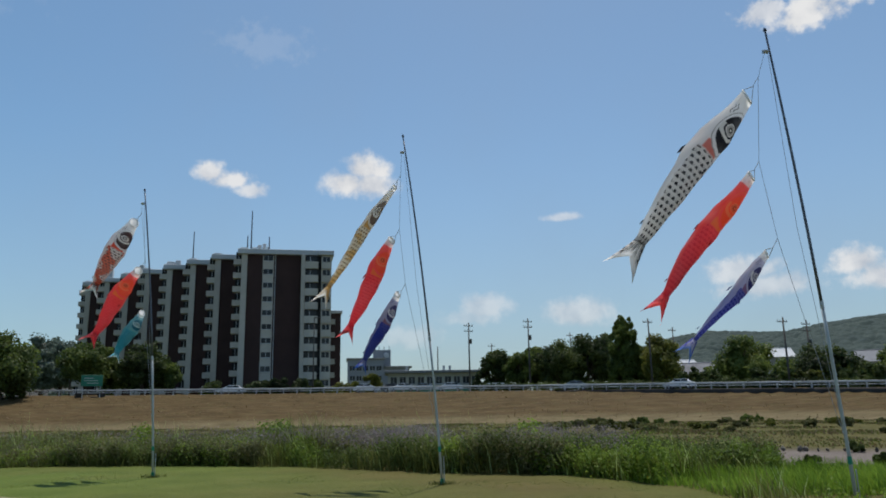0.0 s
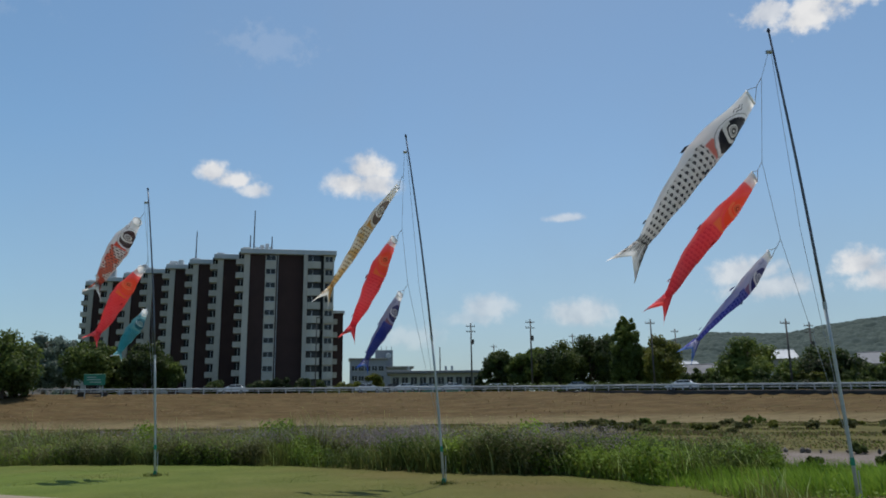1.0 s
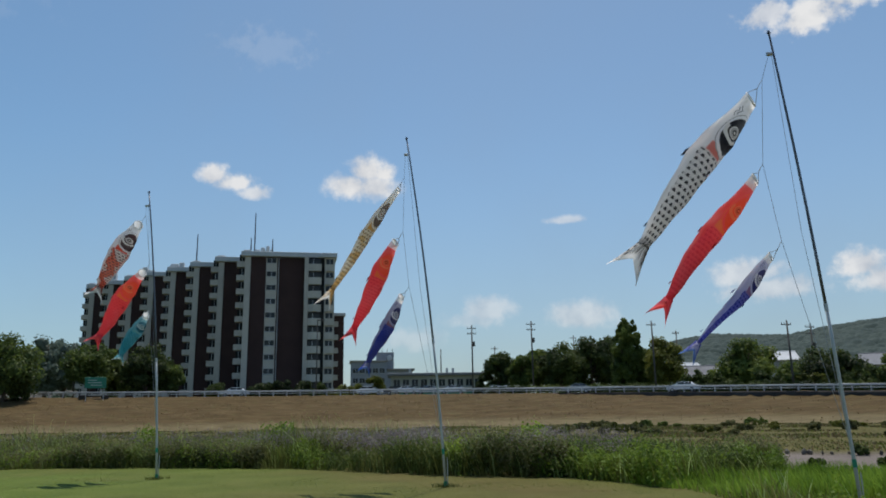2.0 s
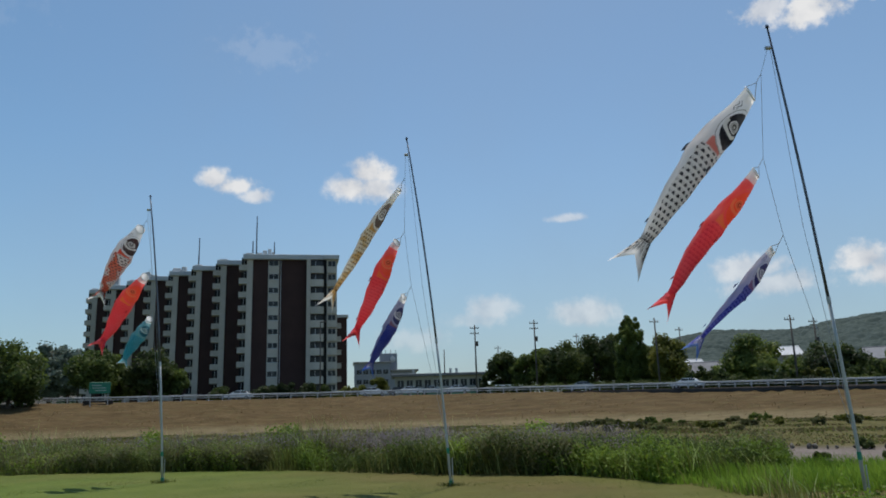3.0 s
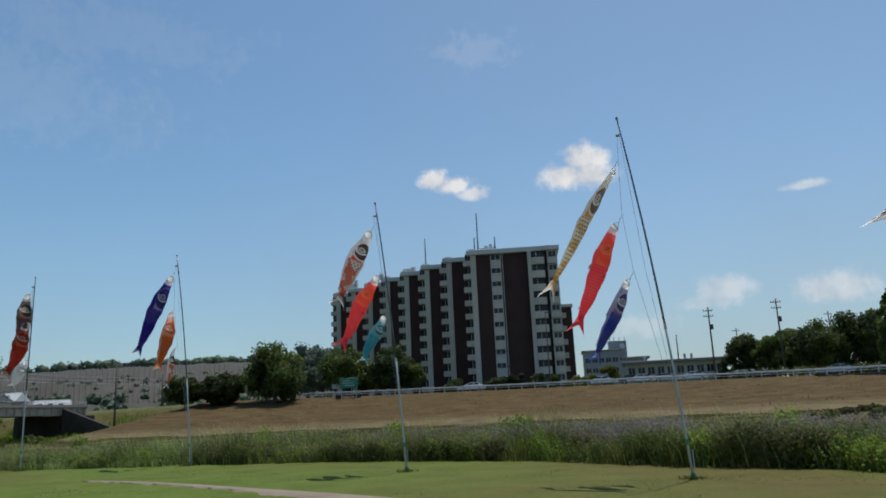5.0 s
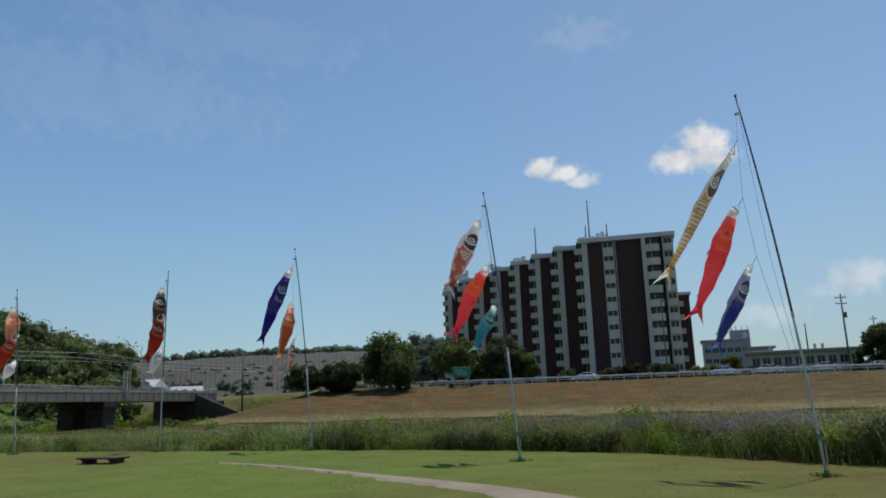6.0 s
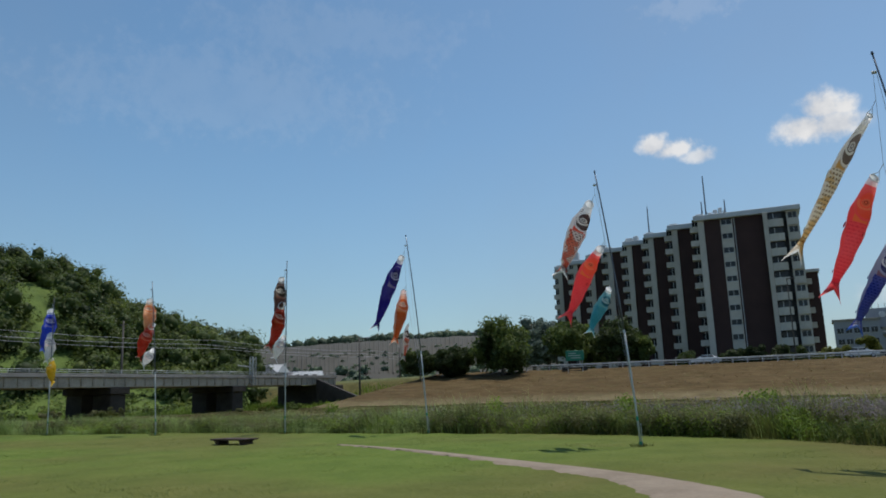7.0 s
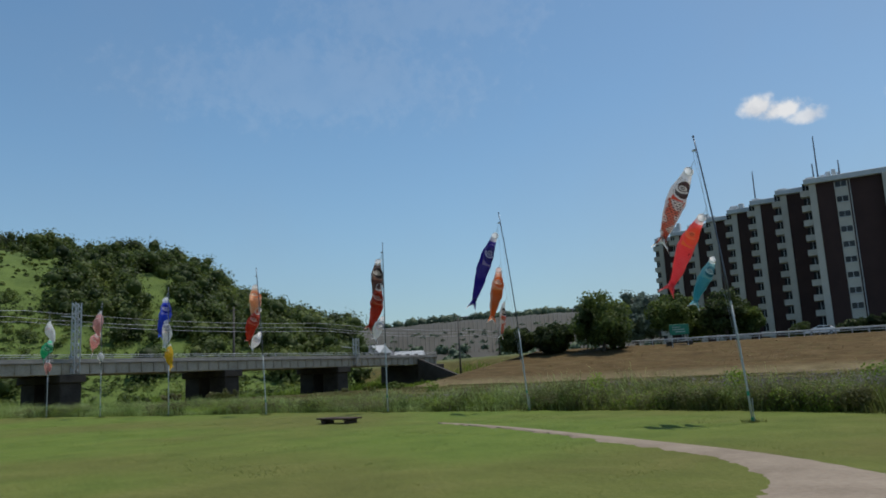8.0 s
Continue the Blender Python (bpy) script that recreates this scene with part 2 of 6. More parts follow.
def ground_material():
    """Lawn, weeds, dry levee grass and far land, by the share of each that the sheet carries."""
    m, n = material("ground")
    at = n.add("ShaderNodeNewGeometry").outputs["Position"]

    def share(name):
        a = n.add("ShaderNodeAttribute")
        a.attribute_name = name
        return a.outputs["Fac"]
    big, mid, fine = n.noise(at, 0.09, 4.0), n.noise(at, 0.7, 5.0), n.noise(at, 9.0, 5.0, 0.7)
    speck = n.m("ADD", n.m("MULTIPLY", mid, 0.5), n.m("MULTIPLY", fine, 0.5))
    green = n.ramp(speck, ((0.3, (0.067, 0.105, 0.020)), (0.5, (0.105, 0.151, 0.028)), (0.72, (0.155, 0.193, 0.046))))
    worn = n.ramp(speck, ((0.3, (0.088, 0.070, 0.026)), (0.7, (0.154, 0.120, 0.048))))
    right = n.m("MULTIPLY", n.step(n.add("ShaderNodeSeparateXYZ", i0=at).outputs[0], -12.0, -2.0), 0.4)
    lawn = n.mix(n.m("MINIMUM", n.m("ADD", n.m("MULTIPLY", n.step(big, 0.40, 0.65), 0.5), right), 1.0), green, worn)
    weeds = n.ramp(speck, ((0.3, (0.046, 0.044, 0.015)), (0.55, (0.111, 0.100, 0.034)), (0.75, (0.231, 0.172, 0.087))))
    stretched = n.add("ShaderNodeVectorMath", i0=at, i1=(0.35, 1.0, 2.2))
    stretched.operation = "MULTIPLY"
    mow = n.noise(stretched.outputs[0], 0.8, 6.0, 0.65)
    dry = n.ramp(n.m("ADD", n.m("MULTIPLY", mow, 0.75), n.m("MULTIPLY", fine, 0.25)), ((0.32, (0.049, 0.033, 0.013)), (0.5, (0.094, 0.063, 0.028)), (0.7, (0.153, 0.110, 0.054))))
    tuft = n.step(n.noise(stretched.outputs[0], 1.4, 5.0, 0.7), 0.52, 0.66)
    dry = n.mix(n.m("MULTIPLY", tuft, 0.55), dry, (0.10, 0.095, 0.035))
    foot = n.m("SUBTRACT", 1.0, n.step(n.m("ADD", n.add("ShaderNodeSeparateXYZ", i0=at).outputs[2], n.m("MULTIPLY", mow, 0.5)), 0.55, 1.3))
    dry = n.mix(n.m("MULTIPLY", foot, 0.55), dry, n.ramp(mow, ((0.35, (0.156, 0.129, 0.070)), (0.65, (0.257, 0.218, 0.125)))))
    far = n.ramp(speck, ((0.3, (0.06, 0.075, 0.03)), (0.7, (0.17, 0.18, 0.08))))
    soil = n.ramp(speck, ((0.3, (0.12, 0.10, 0.085)), (0.7, (0.24, 0.205, 0.18))))
    col = n.mix(share("weeds"), lawn, weeds)
    col = n.mix(share("gravel"), col, soil)
    col = n.mix(share("dry"), col, dry)
    col = n.mix(share("far"), col, far)
    finish(n, col, 0.95, bump=n.m("ADD", fine, n.m("MULTIPLY", mow, 2.0)), depth=0.05, spec=0.1)
    return m


M["ground"] = ground_material()
M["path"] = rough_mat("path", (0.178, 0.140, 0.102), (0.306, 0.251, 0.191), 0.8, 14, 0.95, depth=0.02)

# ---- building helpers ----
def mesh_of(name, verts, faces):
    """A mesh from arrays of corners and of quads or triangles."""
    verts, faces = np.asarray(verts, np.float32), np.asarray(faces, np.int32)
    me = bpy.data.meshes.new(name)
    k = faces.shape[1]
    me.vertices.add(len(verts))
    me.vertices.foreach_set("co", verts.ravel())
    me.loops.add(faces.size)
    me.loops.foreach_set("vertex_index", faces.ravel())
    me.polygons.add(len(faces))
    me.polygons.foreach_set("loop_start", np.arange(0, faces.size, k, dtype=np.int32))
    me.update(calc_edges=True)
    return me


def obj(name, me, mat, parent=None, label="", smooth=False):
    ob = new(name, me)
    if mat is not None:
        me.materials.append(M[mat] if isinstance(mat, str) else mat)
    if parent is not None:
        ob.parent = parent
    if label:
        ob["label"] = label
    if smooth:
        me.polygons.foreach_set("use_smooth", np.ones(len(me.polygons), bool))
    return ob


def part(name, bm, mat, parent, label="", smooth=False):
    me = bpy.data.meshes.new(name)
    bm.normal_update()
    bm.to_mesh(me)
    bm.free()
    return obj(name, me, mat, parent, label, smooth)


def share_part(like, name, parent, m):
    """Another part on the same mesh."""
    ob = new(name, like.data)
    ob.parent, ob.matrix_local = parent, m
    return ob


def thing(name, label, category, at=(0, 0, 0), turn=0.0, group="", kind=""):
    ob = new(name)
    ob.matrix_world = pose(*at, 0, 0, turn)
    ob.empty_display_size = 0.2
    return tagged(ob, label, category, group, kind)


def box(x0, x1, y0, y1, z0, z1, bevel=0.0, bm=None):
    bm = bm or bmesh.new()
    made = bmesh.ops.create_cube(bm, size=1.0, matrix=Matrix.LocRotScale(((x0 + x1) / 2, (y0 + y1) / 2, (z0 + z1) / 2), None, (abs(x1 - x0), abs(y1 - y0), abs(z1 - z0))))
    if bevel:
        vs = set(made["verts"])
        bmesh.ops.bevel(bm, geom=[e for e in bm.edges if e.verts[0] in vs and e.verts[1] in vs], offset=bevel, segments=1, affect="EDGES", profile=0.5)
    return bm


def tube(points, radii, sides=8, bm=None, close=True):
    """A tube along points, with a radius at each."""
    bm = bm or bmesh.new()
    pts = [Vector(p) for p in points]
    radii = [radii] * len(pts) if isinstance(radii, (int, float)) else radii
    rings = []
    for i, p in enumerate(pts):
        d = (pts[min(i + 1, len(pts) - 1)] - pts[max(i - 1, 0)]).normalized()
        a = d.cross(Vector((0.31, 0.95, 0.02))).normalized() if abs(d.y) < 0.9 else d.cross(Vector((1, 0, 0))).normalized()
        b = d.cross(a)
        rings.append([bm.verts.new(p + radii[i] * (math.cos(t) * a + math.sin(t) * b)) for t in (k * math.tau / sides for k in range(sides))])
    for r, s in zip(rings, rings[1:]):
        for k in range(sides):
            bm.faces.new((r[k], r[(k + 1) % sides], s[(k + 1) % sides], s[k]))
    if close:
        bm.faces.new(rings[0][::-1])
        bm.faces.new(rings[-1])
    return bm


# ---- the lie of the land ----
CREST = np.array([(-400, 96, 5.0), (-140, 104, 5.0), (-93, 107, 5.0), (-52, 112, 4.5), (-25, 115, 4.35), (0, 115, 4.25), (17.4, 110, 4.0),
                  (31.5, 103, 3.75), (43.5, 95, 3.45), (51, 88, 3.2), (70, 71, 2.8), (120, 25, 2.2)])


def crest(x):
    return np.interp(x, CREST[:, 0], CREST[:, 1]), np.interp(x, CREST[:, 0], CREST[:, 2])


WEED_EDGE = np.array([(-90, 14), (-56, 20.6), (-45, 21.6), (-39, 22.7), (-34, 24), (-26, 24.5), (-14.5, 24.8), (-10.4, 24.6), (-5, 23.1), (-2.2, 21.2),
                      (0.1, 19.6), (2.8, 18.4), (3.9, 17), (4.6, 15.5), (5.05, 13.6), (5.4, 11.5), (5.8, 8), (6.2, 0), (6.6, -30)])


def weed_edge(x):
    return np.interp(x, WEED_EDGE[:, 0], WEED_EDGE[:, 1])


def smooth01(v):
    v = np.clip(v, 0, 1)
    return v * v * (3 - 2 * v)


def land(x, y):
    """Height of the ground, and the shares of weeds, dry grass, gravel and far land."""
    yc, zc = crest(x)
    s = y - yc
    up = np.clip((s + 30) / 30, 0, 1)
    rise = np.where(up < 0.12, up * up * 2.0, up * 1.0)
    z = zc * np.clip(rise * 0.9 + 0.1 * smooth01(up), 0, 1)
    z = z - 0.45 * smooth01((x - 16) / 20) * smooth01((-0.6 - s) / 0.6) * smooth01((s + 30) / 6)      # the slope stops below the kerb wall
    z = np.where(s > 9, zc - 1.3 * smooth01((s - 9) / 8), z)
    past = smooth01((x + 77) / -13)                       # the levee ends at the bridge abutment
    z = z * (1 - past * (1 - smooth01((y - 103) / 16)))
    z = z - 0.9 * past * smooth01((y - 26) / 10) * (1 - smooth01((y - 84) / 14))
    weeds = smooth01((y - weed_edge(x)) / 1.2)
    dry = smooth01((s + 33) / 4) * (1 - past)
    far = smooth01((s - 7.5) / 1.5)
    # gravel strip between the stone rows; its near rim runs from (8.6, 20.7) to (11.2, 19.6)
    c = (y - 20.4) + (x - 9.6) * 0.45
    gravel = smooth01((c + 0.2) / 0.4) * (1 - smooth01((c - 8.6) / 0.6)) * smooth01((x - 8.2 - (y - 20) * 0.3) / 1.0)
    z = z - 0.12 * gravel
    return z, weeds, dry, gravel, far

# ---- ground ----
def axis(*runs):
    return np.unique(np.concatenate([np.arange(a, b, s) for a, b, s in runs]).round(3))


def build_ground():
    xs = axis((-3000, -400, 200), (-400, -110, 10), (-110, -60, 1.5), (-60, 20, 0.6), (20, 60, 1.5), (60, 300, 12), (300, 3201, 200))
    ys = axis((-1500, -100, 150), (-100, -10, 8), (-10, 12, 1.5), (12, 36, 0.5), (36, 130, 1.2), (130, 400, 12), (400, 4001, 200))
    gx, gy = np.meshgrid(xs, ys)
    x, y = gx.ravel(), gy.ravel()
    z, weeds, dry, gravel, far = land(x, y)
    rng = np.random.default_rng(3)
    z = z + rng.normal(0, 0.012, len(z)) * (np.abs(x) < 120) + rng.normal(0, 0.05, len(z)) * dry
    w = len(xs)
    i = (np.arange(len(ys) - 1)[:, None] * w + np.arange(w - 1)).ravel()
    me = mesh_of("ground", np.stack([x, y, z], 1), np.stack([i, i + 1, i + w + 1, i + w], 1))
    for name, v in (("weeds", weeds), ("dry", dry), ("gravel", gravel), ("far", far)):
        me.attributes.new(name, "FLOAT", "POINT").data.foreach_set("value", v.astype(np.float32))
    ob = obj("ground", me, "ground", smooth=True)
    return tagged(ob, "mown riverside lawn, weedy flood plain and dry brown levee slope", "ground", kind="structure")


build_ground()


def ribbon(name, centre, halves, lift, mat, label, wobble=0.0, along=60, ease=4):
    """A strip laid on the land along a centre line, with uneven edges."""
    t = np.linspace(0, 1, len(centre))
    tt = np.linspace(0, 1, along)
    c = np.stack([np.interp(tt, t, [p[k] for p in centre]) for k in (0, 1)], 1)
    for _ in range(ease):
        c[1:-1] = (c[:-2] + 2 * c[1:-1] + c[2:]) / 4
    h = np.interp(tt, t, halves)
    d = np.gradient(c, axis=0)
    nrm = np.stack([-d[:, 1], d[:, 0]], 1) / np.linalg.norm(d, axis=1)[:, None]
    rng = np.random.default_rng(5)
    cols = []
    for f in np.linspace(-1, 1, 7):
        e = c + nrm * ((h + (rng.normal(0, wobble, along) if abs(f) == 1 else 0)) * f)[:, None]
        cols.append(np.c_[e, land(e[:, 0], e[:, 1])[0] + lift - (0.0 if abs(f) < 1 else lift * 1.6)])
    v = np.concatenate(cols)
    i = (np.arange(6)[:, None] * along + np.arange(along - 1)).ravel()
    ob = obj(name, mesh_of(name, v, np.stack([i, i + along, i + along + 1, i + 1], 1)), mat, smooth=True)
    return tagged(ob, label, name, kind="structure")


ribbon("path", [(-17.5, 18.8), (-15.5, 18.25), (-13, 17.3), (-10.2, 15.9), (-8.1, 14.85), (-5.5, 13.5), (-3.5, 11.7), (-2.6, 9.8), (-1.6, 6.0), (-0.6, 0), (0.5, -12)],
       [0.12, 0.16, 0.22, 0.3, 0.4, 0.56, 0.85, 1.2, 1.25, 1.3, 1.3], 0.03, "path", "worn pale earth and concrete path across the lawn", 0.06, 160, 60)
ribbon("road", [(x, float(crest(x)[0]) + 4.2) for x in (-86, -70, -52, -25, 0, 17.4, 31.5, 43.5, 51, 70, 100)], [3.4] * 11, 0.05, "asphalt", "asphalt road along the levee crest", 0.0, 90)


# ---- guard rail on the crest ----
def guard_rail():
    rail = thing("guard_rail", "white steel guard rail along the levee road", "guard rail")
    xs = np.arange(-62, 86, 0.5)
    y, z = crest(xs)
    line = np.stack([xs, y + 0.4, land(xs, y + 0.4)[0]], 1)
    far = np.r_[0, np.cumsum(np.linalg.norm(np.diff(line, axis=0), axis=1))]
    marks = np.arange(0.5, far[-1], 2.05)
    posts = np.stack([np.interp(marks, far, line[:, k]) for k in range(3)], 1)
    first = part("post", box(-0.08, 0.08, -0.06, 0.06, -0.3, 0.86, 0.015), "rail_white", rail)
    first.location = posts[0]
    for p in posts[1:]:
        share_part(first, "post", rail, Matrix.Translation(p))
    for up, tall in ((0.74, 0.12), (0.40, 0.05)):
        prof = [(-0.05, -tall), (-0.09, -tall * 0.4), (-0.05, 0.0), (-0.09, tall * 0.4), (-0.05, tall), (0.0, tall), (0.0, -tall)]
        v, w = [], len(prof)
        for p in posts:
            v += [(p[0], p[1] + a, p[2] + up + b) for a, b in prof]
        f = [(i * w + k, i * w + (k + 1) % w, (i + 1) * w + (k + 1) % w, (i + 1) * w + k) for i in range(len(posts) - 1) for k in range(w)]
        obj("rail_beam", mesh_of("rail_beam", v, f), "rail_white", rail)


guard_rail()


def kerb_wall():
    """A low concrete wall that carries the rail where the road bends away; its dark colour holds the shade below the
    rail.
    """
    xs = np.arange(16, 100, 1.0)
    y, z = crest(xs)
    g = land(xs, y + 0.4)[0]
    tall_ = 0.25 + 0.3 * smooth01((xs - 16) / 20)
    v = np.concatenate([np.c_[xs, y - 1.9, g - 0.5 - tall_], np.c_[xs, y - 1.9, g - 0.03], np.c_[xs, y + 0.3, g + 0.02], np.c_[xs, y + 0.3, g - 0.5 - tall_]])
    n = len(xs)
    i = np.arange(n - 1)
    f = np.concatenate([np.stack([i + a * n, i + 1 + a * n, i + 1 + b * n, i + b * n], 1) for a, b in ((0, 1), (1, 2), (2, 3))])
    tagged(obj("kerb_wall", mesh_of("kerb_wall", v, f), "shaded_old_concrete"), "low concrete wall below the guard rail, coloured dark for shade", "wall", kind="structure")


kerb_wall()

# ---- apartment block behind the levee ----
def apartment_block():
    """Stepped slab: units 5.6 m wide, each set 6.2 m behind the one before it."""
    top, floor_h, floors, base = 33.6, 2.75, 11, 2.6
    b = thing("apartment_block", "tall dark brown apartment block with white pilasters and balconies", "apartment building", (-40.2, 144.45, 0), 12.0)
    roof_low = top - 1.0
    proto = {}

    def put(kind, make, mat, m, label=""):
        if kind not in proto:
            proto[kind] = part(kind.split("/")[0], make(), mat, b, label)
            proto[kind].matrix_local = m
        else:
            ob = share_part(proto[kind], kind.split("/")[0], b, m)
            if label:
                ob["label"] = label
        return

    def balcony():
        bm = box(-1.55, -0.02, 0.15, 0.27, 0, 1.12, 0.02)          # front slab
        box(-1.55, -1.43, 0.27, 2.2, 0, 1.12, 0.0, bm)              # outer cheek
        box(-1.43, -0.02, 0.27, 2.2, 0, 0.14, 0.0, bm)              # floor
        return bm

    def side_window():
        bm = box(-1.1, -0.03, 0.6, 0.68, 0.0, 1.45)
        return bm

    def frame_bar():
        return box(-0.62, -0.54, 0.54, 0.62, 0.0, 1.45)

    for k in range(8):
        u, v = -5.6 * k, 6.2 * k
        wide = 5.6 if k else 15.7
        if k:
            part("wall", box(u, u + wide + 0.3, v, v + 12, base, roof_low), "brown_brick", b, "dark brown brick wall")
        else:
            part("wall", box(u, u + wide, v, v + 14, base, roof_low), "brown_brick", b, "dark brown brick wall")
        part("pilaster", box(u - 0.0, u + 1.15, v - 0.25, v - 0.003, base, roof_low, 0.03), "white_wall", b, "white painted pilaster")
        part("roof_slab", box(u - 0.75, u + wide + (0.35 if not k else 0.0), v - 0.75, v + 12.5, roof_low, top, 0.06), "roof_trim", b, "pale grey flat roof edge")
        part("parapet", box(u - 0.3, u + 1.2, v - 0.2, v + 4, top, top + 0.35, 0.03), "roof_trim", b)
        for j in range(floors):
            z = roof_low - 2.1 - j * floor_h
            if z < base:
                continue
            put("balcony", balcony, "white_wall", pose(u, v, z))
            put("window/side", side_window, "gap_shade", pose(u, v, z + 1.13))
            put("window_bar/side", frame_bar, "roof_trim", pose(u, v, z + 1.13))
    # window strip in the middle of the front wall
    part("window_strip", box(4.15, 6.3, -0.16, -0.003, base + 2.5, roof_low - 0.2, 0.02), "white_wall", b, "white panelled window strip")
    part("drain_pipe", tube([(6.62, -0.12, base + 1), (6.62, -0.12, roof_low)], 0.07), "roof_trim", b)
    for j in range(floors):
        z = roof_low - 1.25 - j * floor_h
        if z < base + 2.4:
            continue
        put("window/strip", lambda: box(-0.9, 0.9, -0.24, -0.155, 0.0, 1.0), "dark_window", pose(5.22, 0, z))
        put("window_sill/strip", lambda: box(-1.08, 1.08, -0.30, -0.155, -0.12, 0.0, 0.02), "roof_trim", pose(5.22, 0, z))
        put("window_bar/strip", lambda: box(-0.04, 0.04, -0.28, -0.235, 0.0, 1.0), "roof_trim", pose(5.22, 0, z))
    # bay with open balconies beside a solid pier, then the bay round the corner
    def bowed(x0, x1, y_back, depth, bulge, z0, z1):
        """A balcony front that bows outwards between x0 and x1."""
        bm = bmesh.new()
        n = 8
        rim = [(x0, y_back)] + [(x0 + (x1 - x0) * i / n, y_back - depth - bulge * math.sin(math.pi * i / n)) for i in range(n + 1)] + [(x1, y_back)]
        lo = [bm.verts.new((x, y, z0)) for x, y in rim]
        hi = [bm.verts.new((x, y, z1)) for x, y in rim]
        bm.faces.new(lo[::-1]), bm.faces.new(hi)
        for i in range(len(rim)):
            j = (i + 1) % len(rim)
            bm.faces.new((lo[i], lo[j], hi[j], hi[i]))
        return bm

    # balcony wall and corner recess have their shade put into the colour
    part("bay_wall", box(11.7, 15.1, -0.5, -0.003, base, roof_low, 0.03), "gap_shade", b, "back wall of the balconies, coloured near-black for shade")
    part("bay_pier", box(11.7, 12.5, -1.15, -0.503, base, roof_low, 0.03), "white_wall", b, "white balcony pier")
    part("recess", box(15.1, 15.72, -0.35, -0.004, base, roof_low), "gap_shade", b)
    part("bay_wall", box(15.72, 17.75, -0.6, 11.5, base, roof_low + 0.004, 0.03), "white_wall", b, "white corner bay")
    part("roof_slab", box(15.0, 18.2, -1.3, 12.2, roof_low + 0.006, top - 0.1, 0.06), "roof_trim", b)
    for j in range(floors):
        z = roof_low - 1.35 - j * floor_h
        if z < base + 0.6:
            continue
        put("window/bay", lambda: box(-1.1, 1.1, -0.54, -0.497, 0.0, 1.05), "dark_window", pose(13.8, 0, z))
        put("window_bar/bay", lambda: box(-0.05, 0.05, -0.6, -0.535, 0.0, 1.05), "roof_trim", pose(13.5, 0, z))
        put("balcony_front/bay", lambda: bowed(-1.3, 1.3, -0.503, 0.55, 0.35, -1.5, -0.08), "white_wall", pose(13.8, 0, z))
        put("window/corner", lambda: box(-0.75, 0.7, -0.68, -0.595, 0.0, 1.05), "dark_window", pose(16.75, 0, z))
        put("window_bar/corner", lambda: box(-0.04, 0.04, -0.72, -0.675, 0.0, 1.05), "roof_trim", pose(16.75, 0, z))
        put("balcony_front/corner", lambda: bowed(-1.0, 1.0, -0.603, 0.25, 0.2, -1.45, -0.15), "white_wall", pose(16.75, 0, z))
    # lower wing at the far side
    part("wing", box(17.4, 20.2, 6.0, 16, base, 21.6), "brown_brick", b, "lower dark brown wing")
    part("wing_roof", box(17.1, 20.5, 5.6, 16.3, 21.6, 22.2, 0.05), "roof_trim", b)
    for j in range(7):
        put("balcony/wing", lambda: box(-0.6, 0.6, -0.4, 0.0, 0.0, 1.1, 0.02), "white_wall", pose(18.4, 5.99, 19.3 - j * floor_h))
    # roof gear
    for x, y, h in ((1.6, 3.0, 8.8), (0.9, 2.6, 3.4), (5.2, 2.6, 3.3), (-11.0, 14.0, 6.6)):
        part("aerial_mast", tube([(x, y, top - 0.05), (x, y, top + h)], [0.17, 0.10], 6), "pole_dark", b)
    for x, w, h in ((2.0, 0.7, 1.0), (2.9, 0.8, 1.5), (3.9, 0.7, 1.8), (4.8, 0.5, 1.2)):
        part("aerial_box", box(x, x + w, 2.6, 3.3, top - 0.02, top + h, 0.05), "roof_trim", b)
    part("aerial_bar", tube([(1.7, 2.8, top + 1.0), (5.3, 2.8, top + 1.0)], 0.05, 6), "pole_dark", b)
    for x, y, w, h in ((-17, 19, 1.6, 0.9), (-15.2, 19, 1.0, 1.2), (-24, 26, 1.0, 1.3), (-35, 38, 2.6, 1.6), (-33, 38, 0.8, 2.4)):
        part("roof_tank", box(x, x + w, y, y + 1.5, top - 0.02, top + h, 0.08), "roof_trim", b)


apartment_block()

# ---- railway bridge ----
BR_DIR = Vector((-8.1, 49.8, 0)).normalized()
BR_TURN = math.degrees(math.atan2(-BR_DIR.x, BR_DIR.y))


